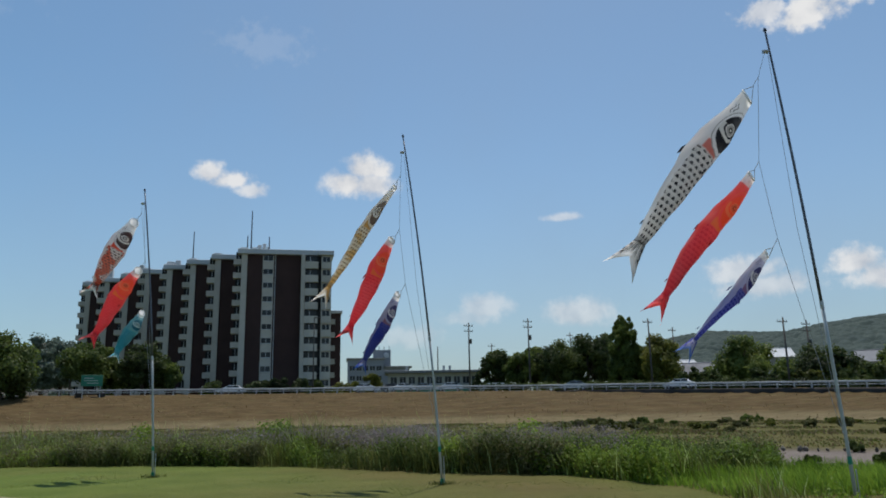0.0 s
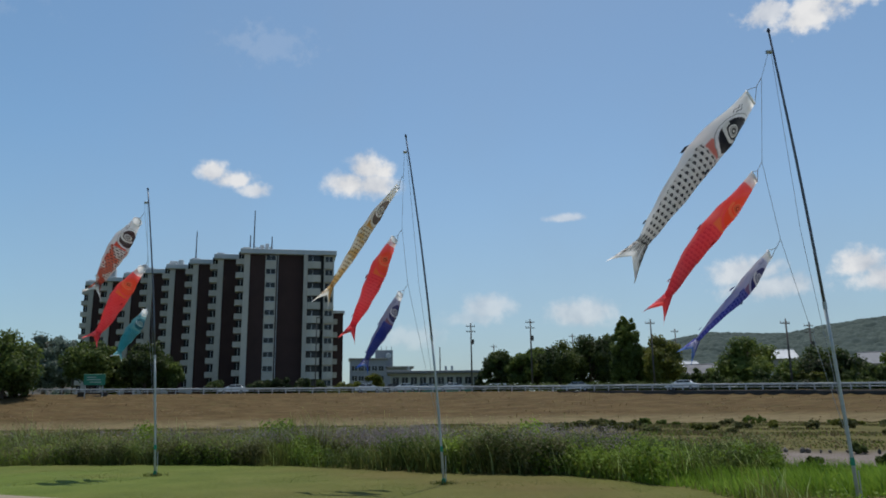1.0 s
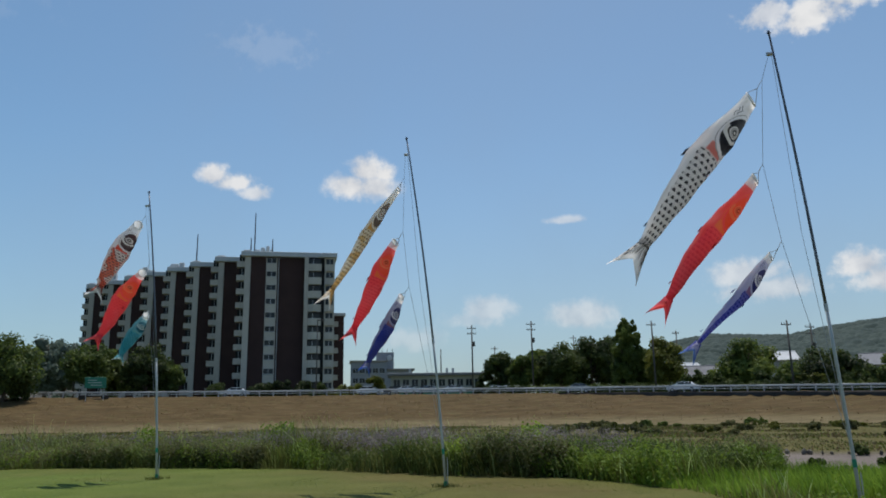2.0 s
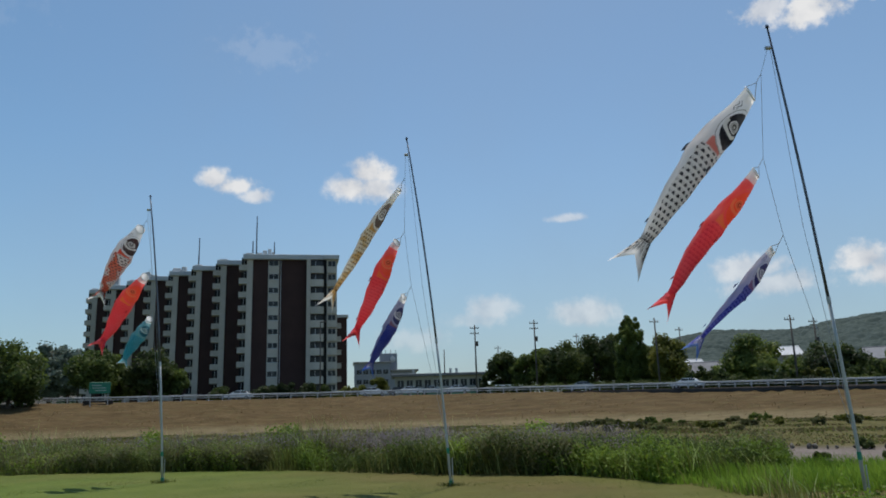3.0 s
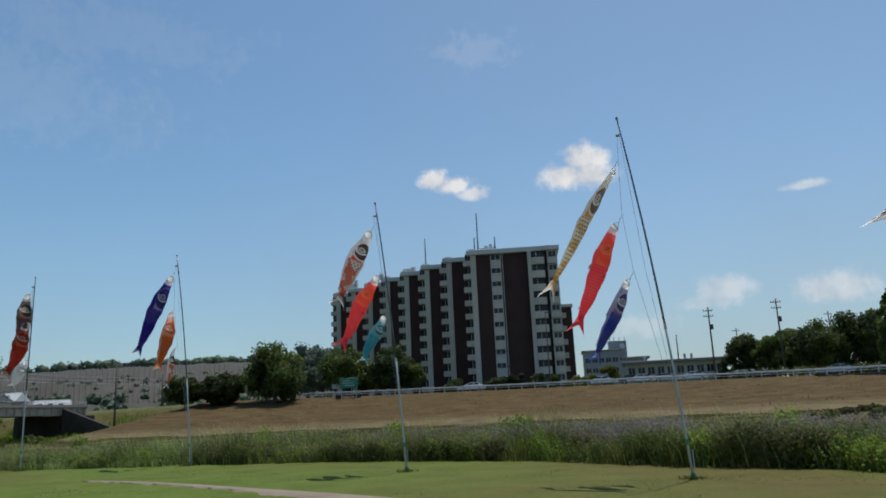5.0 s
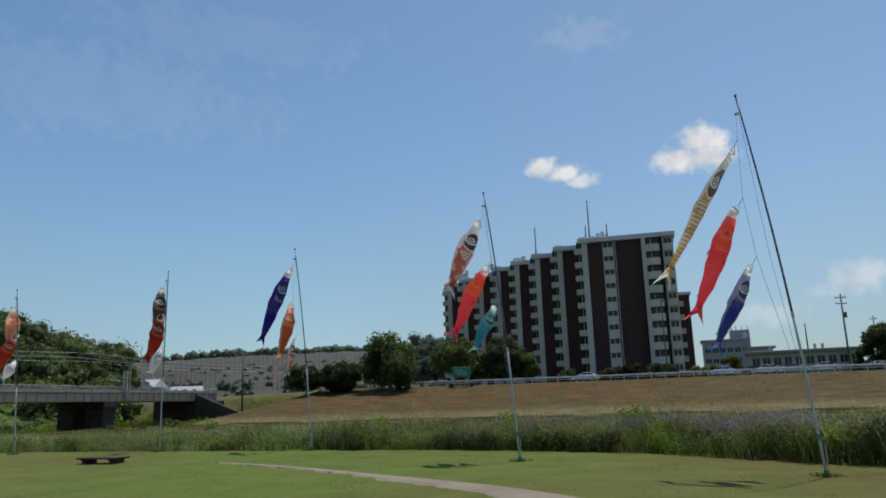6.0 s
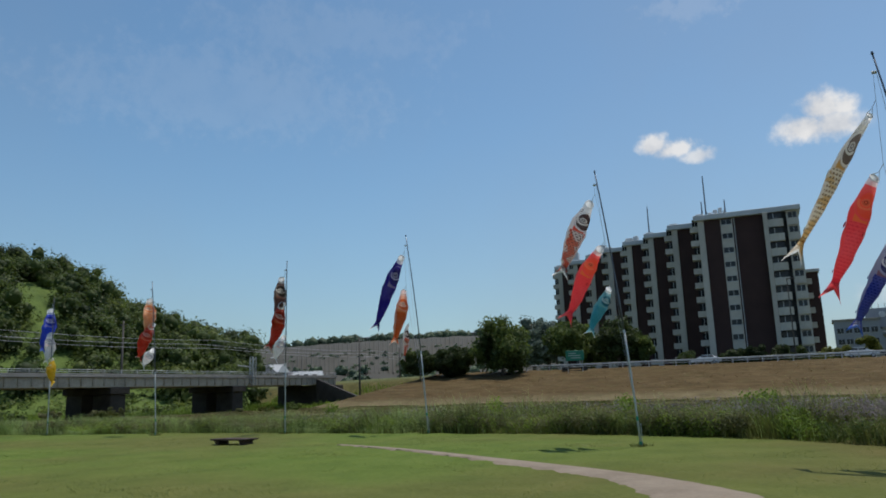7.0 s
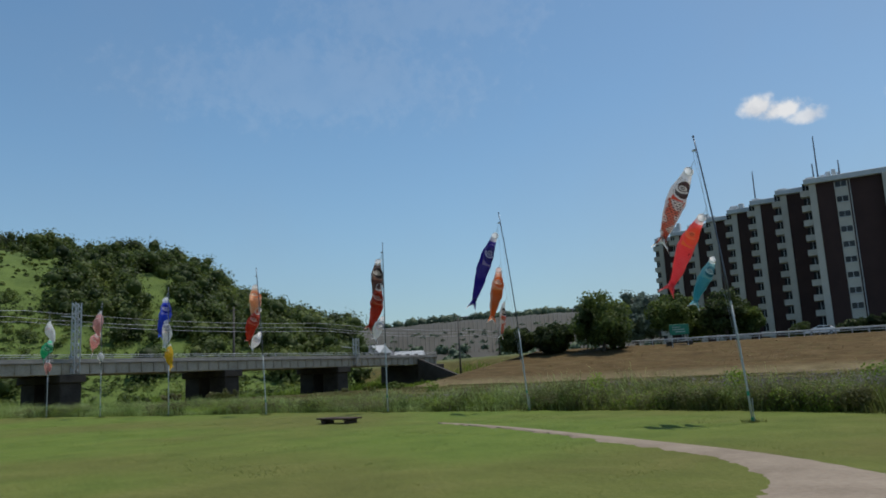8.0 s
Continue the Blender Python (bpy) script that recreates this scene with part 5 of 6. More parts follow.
POLES = (  # base, top, streamers: (colour, mouth offset from the top, tail offset, girth)
    ((6.14, 11.66), (5.62, 11.7, 7.93), (("black", (5.21, 6.73), (2.78, 3.70), 0.55), ("red", (5.08, 5.25), (3.20, 2.93), 0.36), ("lilac", (5.25, 3.95), (3.70, 2.32), 0.27))),
    ((-0.11, 16.78), (-0.92, 16.78, 8.06), (("gold", (-1.13, 6.79), (-2.88, 3.92), 0.27), ("red", (-1.18, 5.46), (-2.28, 3.12), 0.40), ("blue", (-1.04, 4.17), (-1.93, 2.42), 0.32))),
    ((-7.68, 20.08), (-8.42, 20.08, 7.85), (("calico", (-8.64, 6.86), (-9.80, 4.78), 0.56), ("red", (-8.43, 5.49), (-9.72, 3.48), 0.48), ("teal", (-8.26, 4.31), (-8.95, 3.03), 0.36))),
    ((-18.1, 24.57), (-19.0, 24.57, 8.2), (("navy", (-19.27, 7.24), (-20.95, 4.2), 0.56), ("orange", (-19.22, 5.79), (-19.7, 3.55), 0.52), ("calico", (-18.99, 4.35), (-19.33, 2.9), 0.26))),
    ((-25.79, 24.1), (-25.72, 24.1, 7.9), (("brown", (-26.02, 7.05), (-26.55, 4.7), 0.50), ("rust", (-25.97, 5.84), (-26.95, 3.75), 0.52), ("white", (-25.95, 4.32), (-26.6, 3.3), 0.40))),
    ((-33.25, 22.55), (-34.05, 22.55, 7.7), (("peach", (-34.14, 6.70), (-34.4, 4.9), 0.55), ("rust", (-33.99, 5.42), (-35.04, 3.7), 0.52), ("white", (-33.75, 4.15), (-34.66, 3.4), 0.40))),
    ((-41.91, 21.69), (-42.1, 21.69, 7.6), (("royal", (-42.43, 6.87), (-42.94, 4.5), 0.60), ("white", (-42.19, 5.5), (-42.5, 3.9), 0.5), ("yellow", (-42.01, 4.08), (-41.6, 2.7), 0.42))),
    ((-47.84, 20.24), (-47.98, 20.24, 7.3), (("pink", (-48.5, 6.56), (-48.3, 4.9), 0.52), ("pink", (-48.4, 5.21), (-49.6, 4.2), 0.52), ("white", (-48.01, 4.01), (-47.9, 3.4), 0.36))),
    ((-56.05, 19.98), (-56.1, 19.98, 7.4), (("white", (-56.19, 6.57), (-55.3, 5.02), 0.52), ("green", (-55.95, 5.24), (-57.2, 4.0), 0.60), ("pink", (-56.12, 3.87), (-56.25, 2.9), 0.42))),
)
for i, ((bx, by), top, fish) in enumerate(POLES):
    pole_, at = streamer_pole((bx, by, 0), top, i)
    up = at(0.94)
    lines, prev = [up + Vector((-0.1, 0, 0))], None
    for j, (colour, (hx, hz), (tx, tz), girth) in enumerate(fish):
        knot = Vector((hx + 0.13 + 0.1 * girth, by, hz + 0.22 + 0.1 * girth))
        lines.append(knot - Vector((bx, by, 0)))
        carp(colour, LABELS[colour], (hx, by, hz), (tx, by, tz), girth * (1.0 if i < 4 else 1.2), 10 * i + j, -0.01 if i < 3 else 0.02, ((18, 12, 40)[j] if i == 0 else (14, 10, 20)[j]) + (0 if i < 3 else 36), knot, 0.0 if i < 3 else 0.6, 3.2 if colour == "gold" else 1.9)
    bm = tube(lines + [at(0.12)], 0.004, 5)
    tube([up + Vector((-0.04, 0, 0)), at(0.55) + Vector((-0.16, 0, 0)), at(0.12)], 0.004, 5, bm)
    part("halyard", bm, "cord", pole_, "thin grey halyard loop")

# ---- buildings, poles and cars beyond the levee ----
def ground_z(x, y):
    return float(land(np.array([x]), np.array([y]))[0][0])


def windows_on(parent, rows, cols, x0, x1, z0, pitch, w, h, y, mat="dark_window"):
    """Framed windows in a front wall that looks along -y at local y."""
    first = None
    for r in range(rows):
        for c in range(cols):
            x = x0 + (c + 0.5) * (x1 - x0) / cols
            m = Matrix.Translation((x, y, z0 + r * pitch))
            if first is None:
                first = part("window", box(-w / 2, w / 2, -0.06, 0.10, 0, h), mat, parent)
                first.matrix_local = m
                fr = bmesh.new()
                box(-w / 2 - 0.08, w / 2 + 0.08, -0.12, 0.0, -0.1, -0.003, 0, fr)
                box(-0.04, 0.04, -0.10, -0.062, 0, h, 0, fr)
                bar = part("window_frame", fr, "roof_trim", first)
            else:
                ob = share_part(first, "window", parent, m)
                share_part(bar, "window_frame", ob, Matrix.Identity(4))


def school():
    x, y = polar(-0.8, 168)[:2]
    z = ground_z(x, y)
    b = thing("school_building", "long low cream two-storey building with a flat overhanging roof", "building", (x, y, z), 4.0)
    part("wall", box(-10.5, 10.2, 0, 9, -0.5, 6.6), "cream_wall", b)
    part("roof", box(-11.2, 10.9, -1.2, 9.8, 6.6, 7.2, 0.08), "roof_tile", b, "dark flat roof with wide eaves")
    part("walkway", box(-10.5, 10.2, -0.9, -0.003, 3.1, 3.3, 0.03), "concrete", b)
    part("walkway_rail", box(-10.5, 10.2, -0.95, -0.85, 3.3, 4.0), "cream_wall", b)
    windows_on(b, 1, 10, -10.2, 10.0, 4.3, 3, 1.35, 1.5, 0)
    windows_on(b, 1, 10, -10.2, 10.0, 0.9, 3, 1.35, 1.5, 0)
    first = part("column", box(-0.12, 0.12, -0.12, 0.12, -0.5, 3.097), "cream_wall", b)
    first.location = (-10.2, -0.8, 0)
    for k in range(1, 7):
        share_part(first, "column", b, Matrix.Translation((-10.2 + k * 3.4, -0.8, 0)))
    for px in (-6.5, 2.0, 3.4):
        part("roof_vent", box(px, px + 0.5, 3, 3.6, 7.2, 8.4), "steel", b)


def office():
    x, y = polar(-5.2, 232)[:2]
    b = thing("office_building", "grey concrete five-storey building with a rooftop stair box and round dish", "building", (x, y, ground_z(x, y)), 8.0)
    z = ground_z(x, y)
    part("wall", box(-9, 2.0, 0, 10, -0.5, 17.0 - z), "grey_wall", b)
    part("wing_wall", box(2.003, 10.0, 1, 10, -0.5, 14.4 - z), "grey_wall", b)
    part("roof", box(-9.4, 2.3, -0.4, 10.4, 17.0 - z, 17.5 - z, 0.05), "concrete", b)
    part("wing_roof", box(2.31, 10.8, 0.4, 10.4, 14.4 - z, 15.0 - z, 0.05), "concrete", b)
    part("stair_box", box(-1.0, 4.4, 3, 7, 15.003 - z, 20.2 - z, 0.05), "grey_wall", b)
    part("dish", tube([(3.0, 2.9, 18.4 - z), (3.0, 2.6, 18.4 - z)], [0.9, 0.75], 16), "roof_trim", b, "pale round rooftop dish")
    part("aerial_mast", tube([(-0.4, 4, 20.1 - z), (-0.4, 4, 23.0 - z)], 0.12, 6), "pole_dark", b)
    for k in (0.8, 2.4, 4.0):
        part("aerial_mast", tube([(k, 4, 20.1 - z), (k, 4, 21.4 - z)], 0.08, 6), "pole_dark", b)
    windows_on(b, 4, 5, -8.6, 1.6, 1.6, 3.0, 1.5, 1.4, 0, "dark_window")


school()
office()


def house(at, w, d, h, turn, seed, roof="roof_tile"):
    """A small two-storey house with a ridged roof, eaves, windows and a door."""
    rng = np.random.default_rng(seed)
    b = thing("house", "small house with pale walls and a dark tiled ridge roof", "house", at, turn, "houses of the town")
    part("wall", box(-w / 2, w / 2, -d / 2, d / 2, -1.5, h), "house_wall", b)
    bm = bmesh.new()
    e, r = 0.5, h + 0.32 * d
    pts = [(-w / 2 - e, -d / 2 - e, h - 0.1), (w / 2 + e, -d / 2 - e, h - 0.1), (w / 2 + e, d / 2 + e, h - 0.1), (-w / 2 - e, d / 2 + e, h - 0.1), (-w / 2 - e * 0.5, 0, r), (w / 2 + e * 0.5, 0, r)]
    v = [bm.verts.new(p) for p in pts]
    for f in ((0, 1, 5, 4), (2, 3, 4, 5), (1, 2, 5), (3, 0, 4), (3, 2, 1, 0)):
        bm.faces.new([v[k] for k in f])
    part("roof", bm, roof, b, "tiled ridge roof")
    part("ridge", tube([(-w / 2 - 0.3, 0, r), (w / 2 + 0.3, 0, r)], 0.12, 6), roof, b)
    windows_on(b, 2, max(2, int(w / 2.6)), -w / 2 + 0.4, w / 2 - 0.4, 0.8, 2.7, 1.2, 1.2, -d / 2)


M["roof_pale"] = rough_mat("roof_pale", (0.42, 0.44, 0.46), (0.6, 0.62, 0.64), 0.7, 9, 0.6)
for i, (az, dist, el, w, dd, turn, roof) in enumerate(((19.2, 150, 2.95, 8, 7, -20, "roof_tile"), (17.7, 175, 3.2, 4.5, 6, 10, "roof_pale"), (24.1, 178, 3.75, 4.6, 6, -12, "roof_pale"),
                                                       (30.2, 165, 3.35, 8, 7, -28, "roof_tile"), (32.4, 172, 3.4, 8, 7, -10, "roof_tile"), (36.0, 165, 3.4, 9, 7, -20, "roof_tile"))):
    x, y, z = polar(az, dist)
    top = 1.6 + dist * math.tan(radians(el)) - z
    house((x, y, z), w, dd, top - 0.32 * dd, turn, 100 + i, roof)


def utility_pole(az, dist, el, arms=2, name="utility_pole", lean=0.0):
    x, y, z = polar(az, dist)
    h = 1.6 + dist * math.tan(radians(el)) - z
    t = thing(name, "grey concrete utility pole with crossarms and insulators", "utility pole", (x, y, z), 20.0, "utility poles")
    part("shaft", tube([(0, 0, -0.3), (lean, 0, h)], [0.19, 0.11], 8), "timber_pole", t, "", True)
    for k in range(arms):
        zz = h - 0.7 - 1.0 * k
        arm = part("crossarm", box(-0.9, 0.9, 0.10, 0.2, zz, zz + 0.12), "timber_pole", t)
        for q in (-0.8, -0.3, 0.35, 0.8):
            part("insulator", tube([(q, 0.15, zz + 0.12), (q, 0.15, zz + 0.38)], [0.06, 0.04], 6), "white_wall", arm)
    if arms > 1:
        part("transformer", tube([(0.36, 0, h - 4.0), (0.36, 0, h - 3.1)], 0.24, 10), "timber_pole", t)
    return Vector((x, y, z + h - 0.6))


tops = [utility_pole(1.87, 140, 6.5), utility_pole(6.45, 139, 6.7), utility_pole(15.4, 128, 6.35, 1), utility_pole(24.6, 116, 5.9, 1), utility_pole(26.06, 130, 5.6, 2)]
utility_pole(-0.55, 175, 4.7, 0)
utility_pole(9.6, 185, 5.5, 1)
utility_pole(3.6, 190, 4.85, 1)
utility_pole(-26.6, 138, 3.6, 0)
utility_pole(17.1, 160, 5.6, 1)
utility_pole(-41.6, 142, 4.25, 1)
utility_pole(-38.55, 150, 3.4, 0)


def rail_side_pole():
    p = on_bridge(-9.2, 38, 0)
    p.z = -1.0
    t = thing("utility_pole", "dark timber utility pole behind the railway bridge", "utility pole", tuple(p), 0.0, "utility poles")
    h = 1.6 + math.hypot(p.x, p.y) * math.tan(radians(5.7)) + 1.0
    part("shaft", tube([(0, 0, 0), (0, 0, h)], [0.2, 0.13], 8), "timber_pole", t, "", True)
    part("crossarm", box(-0.9, 0.9, -0.07, 0.07, h - 0.6, h - 0.45), "timber_pole", t)


rail_side_pole()


def street_lamp():
    x, y, z = polar(-10.0, 119)
    h = 1.6 + 119 * math.tan(radians(7.0)) - z
    t = thing("street_lamp", "slim dark street lamp post beside the levee road", "street lamp", (x, y, z), 0.0)
    part("post", tube([(0, 0, -0.3), (0, 0, h * 0.6), (0, 0, h)], [0.12, 0.09, 0.07], 8), "timber_pole", t, "", True)
    part("lamp_head", box(-0.1, 1.1, -0.13, 0.13, h - 0.12, h + 0.05, 0.04), "timber_pole", t)


street_lamp()


def road_sign():
    x, y, z = polar(-25.25, 119.5)
    t = thing("road_sign", "green road sign board on two posts with unreadable white lettering", "road sign", (x, y, z), 25.0)
    lo, hi = 1.6 + 119.5 * math.tan(radians(1.98)) - z, 1.6 + 119.5 * math.tan(radians(2.74)) - z
    for k in (-1.15, 1.15):
        part("post", tube([(k, 0.08, -0.2), (k, 0.08, hi)], 0.06, 8), "steel", t)
    board = part("board", box(-1.42, 1.42, -0.04, 0.02, lo, hi, 0.03), "sign_green", t)
    for k, (a, c, f) in enumerate(((-1.0, 0.2, 0.72), (-1.0, 0.8, 0.5), (-0.6, 0.9, 0.28))):
        zz = lo + (hi - lo) * f
        part("lettering_bar", box(a, c, -0.05, -0.044, zz - 0.06, zz + 0.06), "sign_white", board)


road_sign()


def drain_outlet():
    x, y = polar(-25.3, 121.5)[:2]
    t = thing("drain_outlet", "low dark concrete drain outlet set in the levee slope", "drain outlet", (x, y, ground_z(x, y)), 25.0)
    bm = box(-2.0, 2.0, -0.3, 0.5, -0.4, 0.12, 0.04)
    part("slab", bm, "shaded_old_concrete", t)
    for a, c in ((-2.0, -1.1), (1.0, 2.0)):
        part("side_wall", box(a, c, -0.3, 0.5, 0.123, 0.62, 0.05), "shaded_old_concrete", t)
    part("top_beam", box(-1.7, 1.7, -0.1, 0.5, 0.33, 0.55, 0.04), "shaded_old_concrete", t)


drain_outlet()


def car(az, s_off, paint, label, turn, van=False):
    """A parked car: body with shaped cabin, glass, wheels, lights."""
    x = 110 * math.sin(radians(az))
    for _ in range(20):
        y = float(crest(x)[0]) + s_off
        x = y * math.tan(radians(az))
    t = thing("van" if van else "car", label, "van" if van else "car", (x, y, ground_z(x, y) + 0.05), turn, "cars on the levee road")
    L, W = (4.4, 1.7)
    prof = [(-2.2, 0.35), (-2.2, 0.85), (-2.0, 0.95), (-1.75, 1.9), (1.2, 1.92), (1.75, 1.1), (2.2, 0.95), (2.22, 0.35)] if van else \
           [(-2.15, 0.35), (-2.2, 0.8), (-2.05, 0.95), (-1.5, 1.0), (-1.0, 1.42), (0.35, 1.45), (1.05, 1.0), (1.95, 0.85), (2.18, 0.65), (2.18, 0.35)]
    bm = bmesh.new()
    a = [bm.verts.new((p, -W / 2 + (0.1 if z > 1.1 else 0), z)) for p, z in prof]
    c = [bm.verts.new((p, W / 2 - (0.1 if z > 1.1 else 0), z)) for p, z in prof]
    bm.faces.new(a), bm.faces.new(c[::-1])
    for k in range(len(prof)):
        bm.faces.new((a[k], c[k], c[(k + 1) % len(prof)], a[(k + 1) % len(prof)]))
    bmesh.ops.bevel(bm, geom=bm.edges[:], offset=0.05, segments=2, affect="EDGES")
    part("body", bm, paint, t, smooth=False)
    hi = 1.75 if van else 1.36
    for x0, x1 in ((-1.3, -0.45), (-0.35, 0.55)):
        for yy in (-W / 2 + 0.06, W / 2 - 0.06):
            part("side_window", box(x0, x1, yy - 0.035, yy + 0.035, 1.02, hi), "dark_window", t)
    for px in (-1.35, 1.35):
        for yy in (-W / 2 + 0.1, W / 2 - 0.1):
            wheel = part("wheel", tube([(px, yy - 0.1, 0.31), (px, yy + 0.1, 0.31)], 0.31, 14), "rubber", t)
            part("rim", tube([(px, yy - 0.115, 0.31), (px, yy + 0.115, 0.31)], 0.18, 10), "steel", wheel)
    for yy in (-0.6, 0.6):
        part("headlight", box(2.13, 2.21, yy - 0.16, yy + 0.16, 0.62, 0.76), "sign_white", t)


for az, off, paint, label, turn, van in ((-6.0, 5.6, "car_white", "small white car parked on the levee road", 5, False), (-3.9, 6.2, "car_dark", "dark car parked on the levee road", 3, False), (-3.3, 4.8, "car_white", "white car parked on the levee road", 182, False),
                                         (-1.5, 6.0, "car_silver", "silver car parked on the levee road", 0, False), (0.3, 4.6, "car_white", "white car beside the guard rail", 178, False), (17.3, 4.2, "car_white", "white saloon car on the levee road", 148, False),
                                         (9.7, 5.4, "car_silver", "silver car on the levee road", 165, False), (3.7, 12.0, "car_white", "white van parked behind the levee road", 170, True), (-15.9, 5.0, "car_white", "white car on the road below the apartment block", 184, False)):
    car(az, off, paint, label, turn, van)


def green_fence():
    x0, y0 = polar(-4.0, 150)[:2]
    t = thing("net_fence", "green mesh fence in front of the low building", "fence", (x0, y0, ground_z(x0, y0)), 2.0)
    first = part("post", tube([(0, 0, -0.3), (0, 0, 2.6)], 0.05, 6), "fence_green", t)
    for k in range(1, 10):
        share_part(first, "post", t, Matrix.Translation((k * 1.9, 0, 0)))
    bm = bmesh.new()
    for k in range(9):
        box(k * 1.9 + 0.06, k * 1.9 + 1.84, -0.02, 0.02, 0.1, 2.5, 0.0, bm)
    part("net", bm, "fence_green", t)


green_fence()


def hill_town():
    """Rows of small far houses and trees along the top and foot of the terraced hillside."""
    rng = np.random.default_rng(31)
    for k in range(46):
        az = -50 + k * 0.54 + rng.uniform(-0.1, 0.1)
        p = mid_hill(np.array([az]), np.array([1.0 + rng.uniform(0, 0.06)]))[0]
        w, h = rng.uniform(5, 10), rng.uniform(3.0, 6.5)
        b = thing("far_house", "tiny far house on the hilltop", "house", (p[0], p[1], p[2] - 0.6), rng.uniform(-25, 40), "far hilltop houses")
        part("wall", box(-w / 2, w / 2, -3, 3, -2, h), "house_wall", b)
        part("roof", box(-w / 2 - 0.5, w / 2 + 0.5, -3.5, 3.5, h, h + 0.9, 0.3), "roof_tile", b)
    n = 260
    az, f = rng.uniform(-51, -23, n), np.r_[rng.uniform(0.93, 1.05, 170), rng.uniform(0.0, 0.25, 90)]
    c = mid_hill(az, f)
    r = np.r_[rng.uniform(3.5, 6.5, 170), rng.uniform(2.0, 4.5, 90)]
    c[:, 2] += r * 0.4
    v, fcs = leaves(c, r, 60, 1.0, rng, 0.8)
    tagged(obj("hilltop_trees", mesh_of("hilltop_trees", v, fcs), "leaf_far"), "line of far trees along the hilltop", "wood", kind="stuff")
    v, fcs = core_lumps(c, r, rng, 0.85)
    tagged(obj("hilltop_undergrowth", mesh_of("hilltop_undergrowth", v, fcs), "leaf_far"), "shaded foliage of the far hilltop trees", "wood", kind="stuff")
    # low ribs that run down the slope side by side, and the walls between its terraces
    v, f = [], []
    for k, az in enumerate(np.arange(-51, -24, 0.34)):
        a, fs = az + rng.uniform(-0.03, 0.03), np.linspace(0.2, 0.95, 8)
        for half in (-0.05, 0.05):
            for lift in (-0.5, 0.3):
                v.append(mid_hill(np.full(8, a + half), fs) + (0, 0, lift))
        o = k * 32 + np.arange(7)
        f += [np.stack([o + i, o + i + 1, o + j + 1, o + j], 1) for i, j in ((0, 8), (8, 24), (24, 16), (16, 0))]
    stuff_ = obj("slope_rib", mesh_of("slope_rib", np.concatenate(v), np.concatenate(f)), "hill_far")
    tagged(stuff_, "low concrete ribs running down the far hillside", "slope wall", kind="stuff")
    n = 160
    az, f = rng.uniform(-51, -24, n), rng.uniform(0.1, 0.5, n)
    c = mid_hill(az, f)
    v, fcs = leaves(c, rng.uniform(1.2, 2.8, n), 20, 0.9, rng, 0.6)
    tagged(obj("hillside_scrub", mesh_of("hillside_scrub", v, fcs), "leaf_far"), "scattered scrub on the terraced hillside", "scrub", kind="stuff")


hill_town()
# a wooded knoll beyond the trees
for i, (az, d, el, w) in enumerate(((-28.3, 230, 5.75, 13), (-27.2, 236, 5.7, 12), (-26.2, 232, 5.0, 10), (-29.3, 236, 4.9, 10))):
    tree("tree", "umbrella-shaped tree on the far knoll", polar(az, d), top_at(az, d, el), w, 3.0, "leaf_hazy", "wide", 300 + i, 150, 0.4, "tree", "far knoll trees")
for i, (az, d, h) in enumerate(((-49.3, 230, 5.0), (-48.3, 240, 5.5), (-47.0, 250, 3.6), (-45.5, 246, 3.4))):
    x, y, _ = polar(az, d)
    house((x, y, ground_z(x, y) + 0.2), 9, 7, h, 10 + 9 * i, 140 + i, "roof_pale" if i % 2 else "roof_tile")


# ---- bench on the lawn ----
def bench():
    t = thing("bench", "low dark wooden park bench standing on the lawn", "bench", (-22.4, 18.5, 0), 6.0)
    for k in range(4):
        part("seat_plank", box(-0.84, 0.84, -0.36 + k * 0.185, -0.19 + k * 0.185, 0.15, 0.21, 0.01), "bench_wood", t)
    for x in (-0.6, 0.6):
        leg = part("support", box(x - 0.11, x + 0.11, -0.25, 0.25, -0.05, 0.11, 0.02), "bench_wood", t)
        part("bearer", box(x - 0.06, x + 0.06, -0.34, 0.34, 0.11, 0.147), "bench_wood", leg)


bench()


# ---- stone rows along the gravel strip ----
def stone_rows():
    rng = np.random.default_rng(12)
    bm = bmesh.new()
    bmesh.ops.create_icosphere(bm, subdivisions=1, radius=0.5)
    for v in bm.verts:
        v.co *= rng.uniform(0.8, 1.15)
    row = thing("stone_edging", "row of rough dark stones edging the gravel strip", "stones", (0, 0, 0))
    first = None
    for k in range(46):
        for line, c in ((0, 0.0), (1, 8.5)):
            x = 8.4 + k * 0.33 + (3.2 if line else 0) + rng.uniform(-0.1, 0.1)
            y = 20.4 - (x - 9.6) * 0.45 + c + rng.uniform(-0.1, 0.1)
            s = rng.uniform(0.12, 0.27)
            m = Matrix.LocRotScale((x, y, -0.06 + s * 0.15), Euler(rng.uniform(0, 6, 3)), (s * 1.3, s, s * 0.7))
            if first is None:
                first = part("stone", bm, "stone_dark", row)
                first.matrix_local = m
            else:
                share_part(first, "stone", row, m)


stone_rows()
for i, (x, y, h, w) in enumerate(((9.9, 20.8, 0.34, 0.46), (11.5, 20.2, 0.38, 0.5), (12.2, 19.8, 0.4, 0.55), (13.2, 19.3, 0.4, 0.55), (15.5, 18.4, 0.42, 0.6), (14.2, 26.6, 0.4, 0.6))):
    tree("shrub", "small dark clipped shrub on the gravel strip", (x, y, -0.1), h, w, 0.0, "leaf_dark", "bush", 400 + i, 110, 0.05, "shrub", "shrubs on the gravel")

